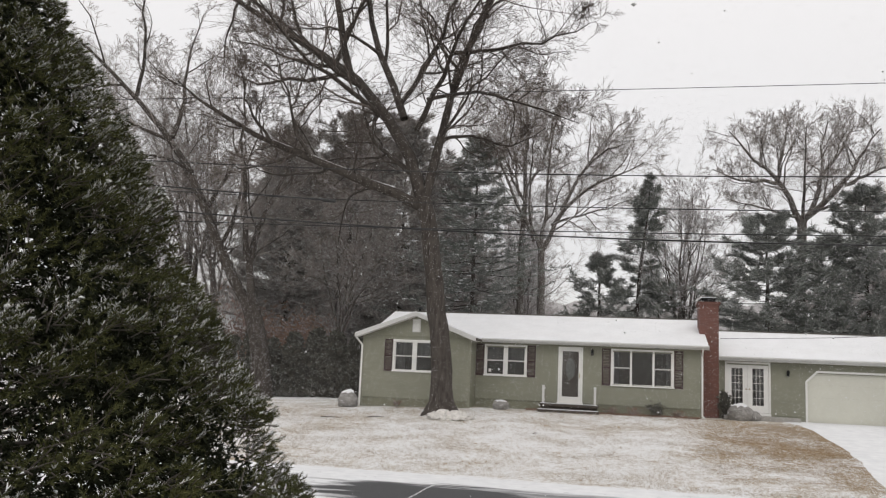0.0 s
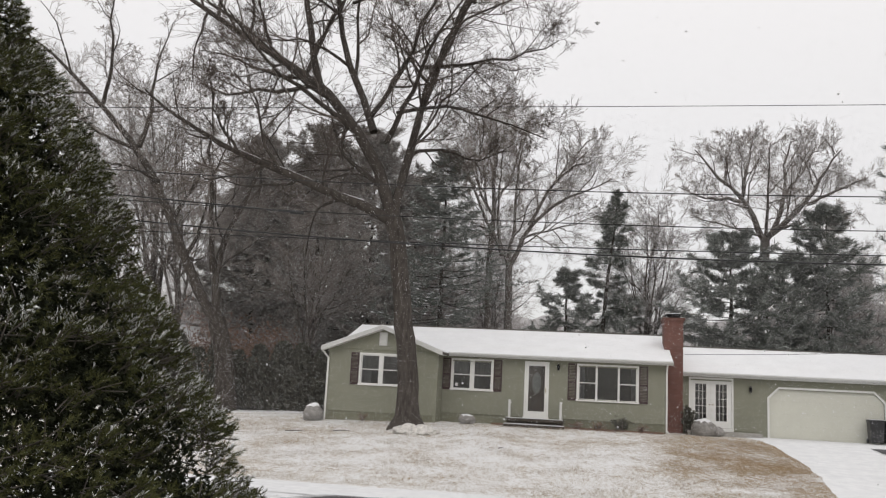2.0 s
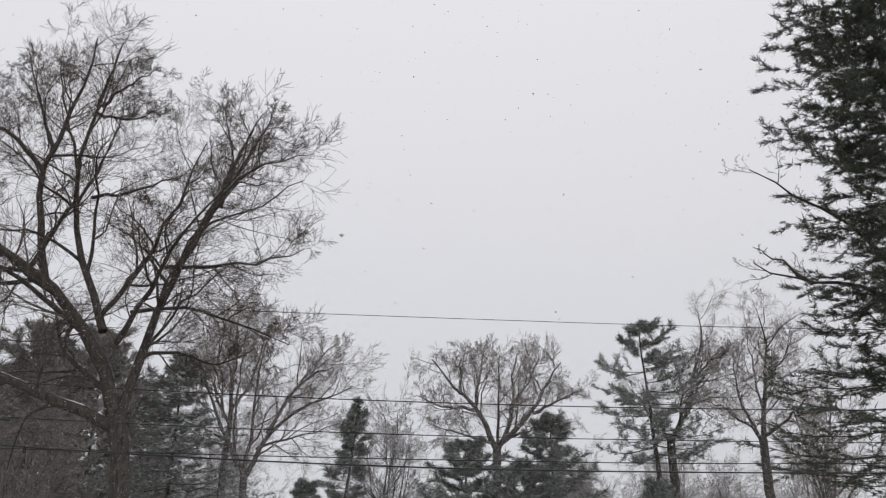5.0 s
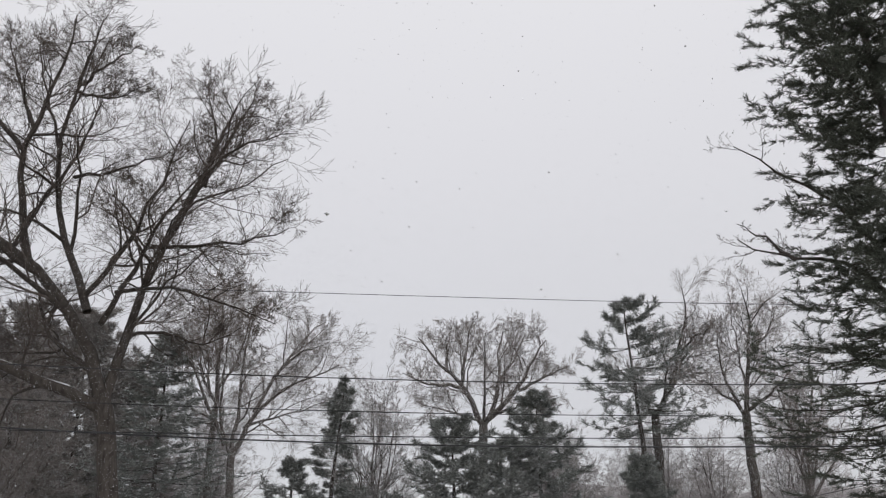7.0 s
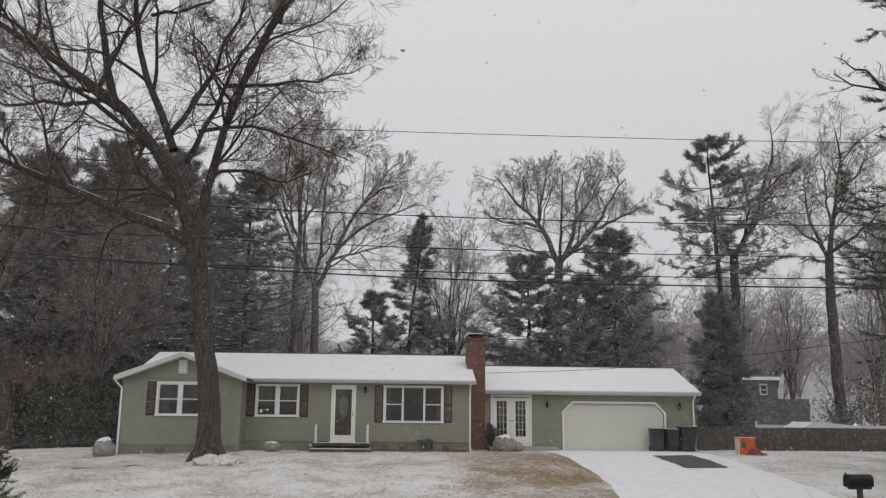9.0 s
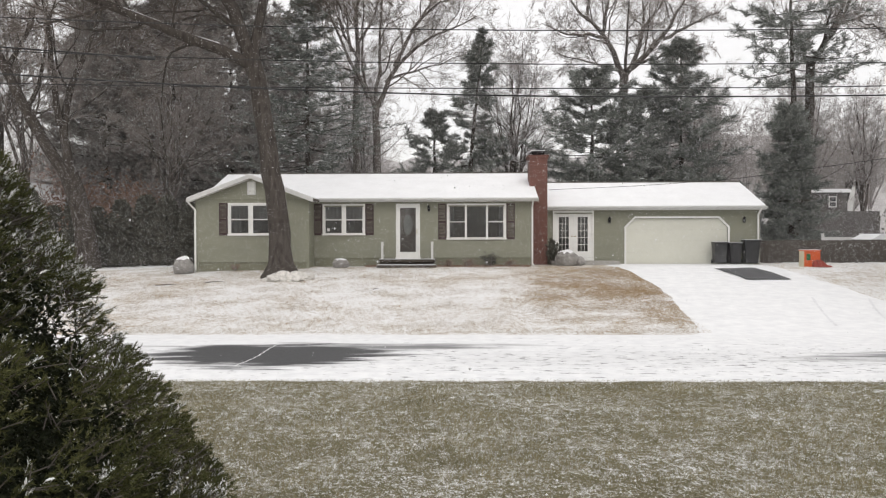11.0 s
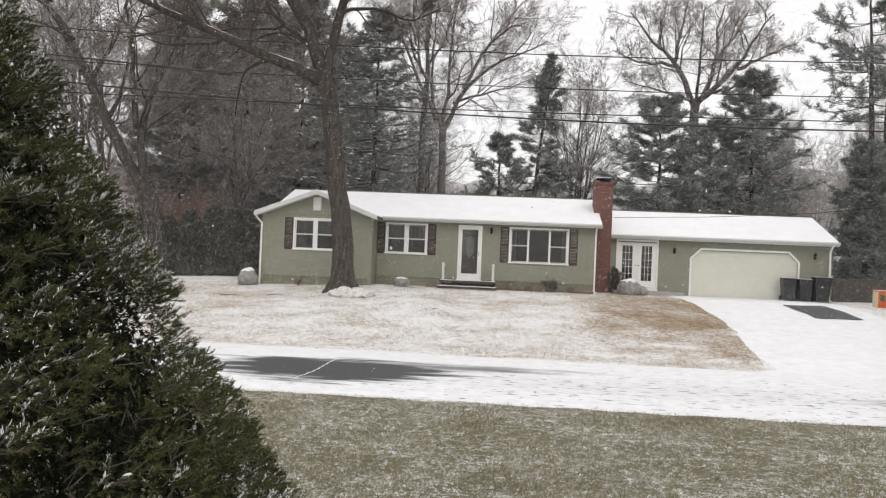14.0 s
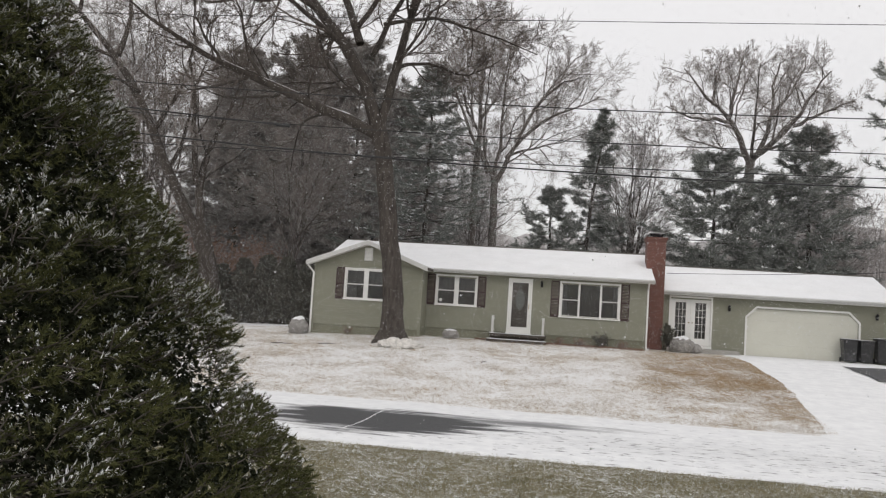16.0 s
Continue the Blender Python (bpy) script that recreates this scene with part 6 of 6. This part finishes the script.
def shrub(label, at, r, h, seed, mat, count, size, name="shrub", group="shrubs by the house"):
    rng = np.random.default_rng(seed)
    x, y = at
    s = thing(name, label, "shrub", (x, y, float(height(x, y)) - 0.02), group)
    P, R = [], []
    for i in range(14):
        a, rr = rng.uniform(0, 6.28), r * rng.uniform(0.2, 0.95)
        P.append(bent(rng, [(0, 0, 0), (math.cos(a) * rr * 0.4, math.sin(a) * rr * 0.4, h * 0.5), (math.cos(a) * rr, math.sin(a) * rr, h * rng.uniform(0.6, 1))], 5, 0.01))
        R.append(np.linspace(0.012, 0.004, 5) * max(1, h / 1.5))
    P, R = np.array(P), np.array(R)
    Q, S = spawn(P, R, rng, 6, 0.2, 1.0, 0.45, 42, 4, 0.05, 0.2, 0.6, 0.003)
    v, q = joined([tubes(P, R, 4), tubes(Q, S, 3)])
    arrays("brushwood", v, q, TWIG, s)
    if count:
        base = np.concatenate([Q[:, 1:].reshape(-1, 3), P[:, 2:].reshape(-1, 3)])
        at_ = base[rng.integers(0, len(base), count)] + rng.normal(size=(count, 3)) * r * 0.12
        at_[:, 2] = np.abs(at_[:, 2])
        v, t = tufts(at_, unit(rng.normal(size=(count, 3)) + np.array([0, 0, 0.6])), rng, size, 5, 0.28)
        arrays("leaves", v, t, mat, s)
    return s


shrub("low evergreen shrub against the siding", (1.25, 37.0), 0.5, 0.5, 61, HEDGE, 260, 0.07)
shrub("low dry shrub against the siding", (0.3, 37.05), 0.45, 0.3, 62, BRUSH, 90, 0.05)
shrub("low dry shrub against the siding", (-0.6, 37.0), 0.4, 0.3, 63, BRUSH, 80, 0.05)
shrub("low dry shrub against the siding", (2.1, 37.1), 0.4, 0.28, 64, BRUSH, 70, 0.05)
shrub("dry bush beside the wing", (-9.6, 35.55), 0.28, 0.3, 65, BRUSH, 40, 0.05)
shrub("potted evergreen by the french doors", (4.15, 38.75), 0.3, 1.05, 66, HEDGE, 420, 0.10)
for hx, hy, hs in ((-21.0, 47.5, 71), (-19.2, 48.5, 72), (-23.5, 48.8, 73)):
    shrub("russet thicket holding dead leaves", (hx, hy), 2.2, 5.0, hs, BRUSH, 1500, 0.11, "thicket", "thicket left of the house")
for hx, hy, hh, hs in ((29.5, 52, 4.2, 74), (31.8, 53, 3.6, 75), (27.2, 52, 2.6, 76)):
    shrub("dark bare brush beyond the fence", (hx, hy), 1.9, hh, hs, HEDGE, 700, 0.13, "thicket", "brush beyond the fence")


def hedge_tree(at, h, seed):
    """A column of dark evergreen hedge."""
    rng = np.random.default_rng(seed)
    x, y = at
    s = thing("hedge_plant", "tall dark evergreen hedge plant", "hedge", (x, y, float(height(x, y)) - 0.05), "hedge left of the house")
    arrays("stem", *tubes(np.array([[(0, 0, 0), (0, 0, h * 0.5), (0, 0, h * 0.95)]], float), np.array([[0.07, 0.05, 0.01]]), 6), BROWN_BARK, s)
    n = 1500
    z = rng.uniform(0.02, 1, n)
    r = 0.85 * np.sqrt(np.clip(1 - z, 0, 1)) * rng.uniform(0.55, 1.05, n) + 0.08
    a = rng.uniform(0, 6.283, n)
    p = np.stack([r * np.cos(a), r * np.sin(a), z * h], 1)
    v, t = tufts(p, unit(np.stack([np.cos(a) * 0.5, np.sin(a) * 0.5, np.full(n, 0.9)], 1)), rng, 0.30, 6, 0.16)
    arrays("leaves", v, t, HEDGE, s)
    return s


hedge = [hedge_tree((-12.6, 47.0), 3.6, 81), hedge_tree((-13.9, 47.2), 3.9, 82)]
hr = random.Random(4)
for i in range(16):
    hx = -15.2 - i * 1.25
    hy = 47.2 + hr.uniform(-0.2, 0.2) - i * 0.12
    copy_thing(hedge[i % 2], pose(hx, hy, float(height(hx, hy)) - 0.05, 0, 0, hr.uniform(0, 360)) @ Matrix.Scale(hr.uniform(0.85, 1.12), 4))

# dead leaves lying along the foundation
lr = np.random.default_rng(55)
lx, ly = lr.uniform(-4.2, 3.0, 1500), 37.35 - np.abs(lr.normal(size=1500)) * 0.45
lv, lt = tufts(np.stack([lx, ly, height(lx, ly) + 0.03], 1), unit(lr.normal(size=(1500, 3)) * np.array([1, 1, 0.3])), lr, 0.07, 3, 0.3)
tagged(arrays("leaf_litter", lv, lt, BRUSH), "dead brown leaves along the house wall", "leaves", kind="stuff")

# fallen sticks
for sx, sy, sl, st in ((-10.9, 31.0, 0.8, 10), (-9.3, 31.6, 0.7, 40), (-3.0, 29.5, 0.4, 70)):
    sb = bmesh.new()
    rod(sb, (-sl / 2, 0, 0.02), (0, 0.05, 0.035), 0.018, 0.014, 6)
    rod(sb, (0, 0.05, 0.035), (sl / 2, 0, 0.03), 0.014, 0.006, 6)
    so = tagged(link_mesh("fallen_stick", sb, OAK_BARK), "fallen dead stick on the lawn", "stick", "sticks on the lawn")
    so.matrix_world = pose(sx, sy, float(height(sx, sy)) + 0.02, 0, 0, st)


# ---- grass ----
def blades(name, label, n, x0, x1, y0, y1, tall, wide, mat, seed, cut, patchy=1.0):
    rng = np.random.default_rng(seed)
    x, y = rng.uniform(x0, x1, n), y0 + (y1 - y0) * rng.random(n) ** 1.15
    keep = np.array([patchy * noise.fractal((a * 0.8, b * 0.8, 5), 0.8, 2.0, 4) + 0.25 * rng.normal() for a, b in zip(x, y)]) > cut
    x, y = x[keep], y[keep]
    n = len(x)
    root = np.stack([x, y, height(x, y) - 0.01], 1)
    a = rng.uniform(0, 6.283, n)
    d = np.stack([np.cos(a), np.sin(a), np.zeros(n)], 1)
    h = tall * rng.uniform(0.5, 1.25, (n, 1))
    w = d * wide * rng.uniform(0.7, 1.3, (n, 1))
    bend = np.stack([rng.normal(size=n), rng.normal(size=n), np.zeros(n)], 1) * h * 0.55
    v = np.stack([root - w, root + w, root + bend + np.array([0, 0, 1.0]) * h], 1).reshape(-1, 3)
    tagged(arrays(name, v, np.arange(len(v)).reshape(-1, 3), mat), label, "grass", kind="stuff")


blades("grass", "short green and straw grass with snow between", 230000, -9, 11, 6.5, 14.9, 0.055, 0.0038, BLADE, 91, -0.30, 0.5)
blades("frosted_grass", "grass blades dusted with snow", 70000, -9, 11, 6.5, 14.95, 0.045, 0.0028, FROST, 93, 0.06, 0.7)
blades("straw_grass", "dry straw-coloured grass under thin snow", 110000, -17, 6.5, 21.9, 36.5, 0.05, 0.006, STRAW, 92, -0.15)
blades("frosted_straw", "dry grass blades dusted with snow", 45000, -17, 6.4, 21.8, 36.5, 0.045, 0.007, FROST, 94, -0.05)


# ---- falling snow ----
def flakes(n):
    rng = np.random.default_rng(123)
    y = 2.6 + 30 * rng.random(n) ** 0.7
    x = y * rng.uniform(-1.15, 1.15, n)
    z = EYE + y * rng.uniform(-0.35, 1.0, n)
    keep = z > height(x, y) + 0.1
    c = np.stack([x, y, z], 1)[keep]
    n = len(c)
    r = rng.gamma(3.0, 0.0008, (n, 1)) + 0.0015
    o = np.array([(1, 0, 0), (-1, 0, 0), (0, 1, 0), (0, -1, 0), (0, 0, 1), (0, 0, -1)], float)
    v = c[:, None] + (o[None] * rng.uniform(0.6, 1.4, (n, 6, 1))) * r[:, None]
    f = np.array([(0, 2, 4), (2, 1, 4), (1, 3, 4), (3, 0, 4), (2, 0, 5), (1, 2, 5), (3, 1, 5), (0, 3, 5)])
    f = (f[None] + (np.arange(n) * 6)[:, None, None]).reshape(-1, 3)
    tagged(arrays("falling_snow", v.reshape(-1, 3), f, SNOW), "sparse snowflakes falling through the air", "snow", kind="stuff")


flakes(24000)


def snow_curtain(name, label, n, small, large, seed):
    """The distant fall of flakes between the lawn and the woods."""
    rng = np.random.default_rng(seed)
    y = np.sqrt(27.0 ** 2 + (58.0 ** 2 - 27.0 ** 2) * rng.random(n))
    x = y * rng.uniform(-0.85, 0.85, n)
    z = height(x, y) + 0.2 + 17 * rng.random(n) ** 1.15
    keep = ~((x > -11.8) & (x < 14.3) & (y > 35.3) & (y < 46.9) & (z < 5.8))
    c = np.stack([x, y, z], 1)[keep]
    n = len(c)
    a = unit(rng.normal(size=(n, 3)))
    b = unit(np.cross(a, rng.normal(size=(n, 3))))
    r = rng.uniform(small, large, (n, 1))
    v = np.stack([c + a * r, c + (b * 0.87 - a * 0.5) * r, c - (b * 0.87 + a * 0.5) * r], 1).reshape(-1, 3)
    tagged(arrays(name, v, np.arange(len(v)).reshape(-1, 3), SNOW), label, "snow", kind="stuff")


snow_curtain("distant_snowfall", "distant snowflakes falling before the woods", 16000, 0.014, 0.030, 321)
snow_curtain("fine_snowfall", "fine dense snowfall veiling the woods", 850000, 0.0063, 0.0142, 322)
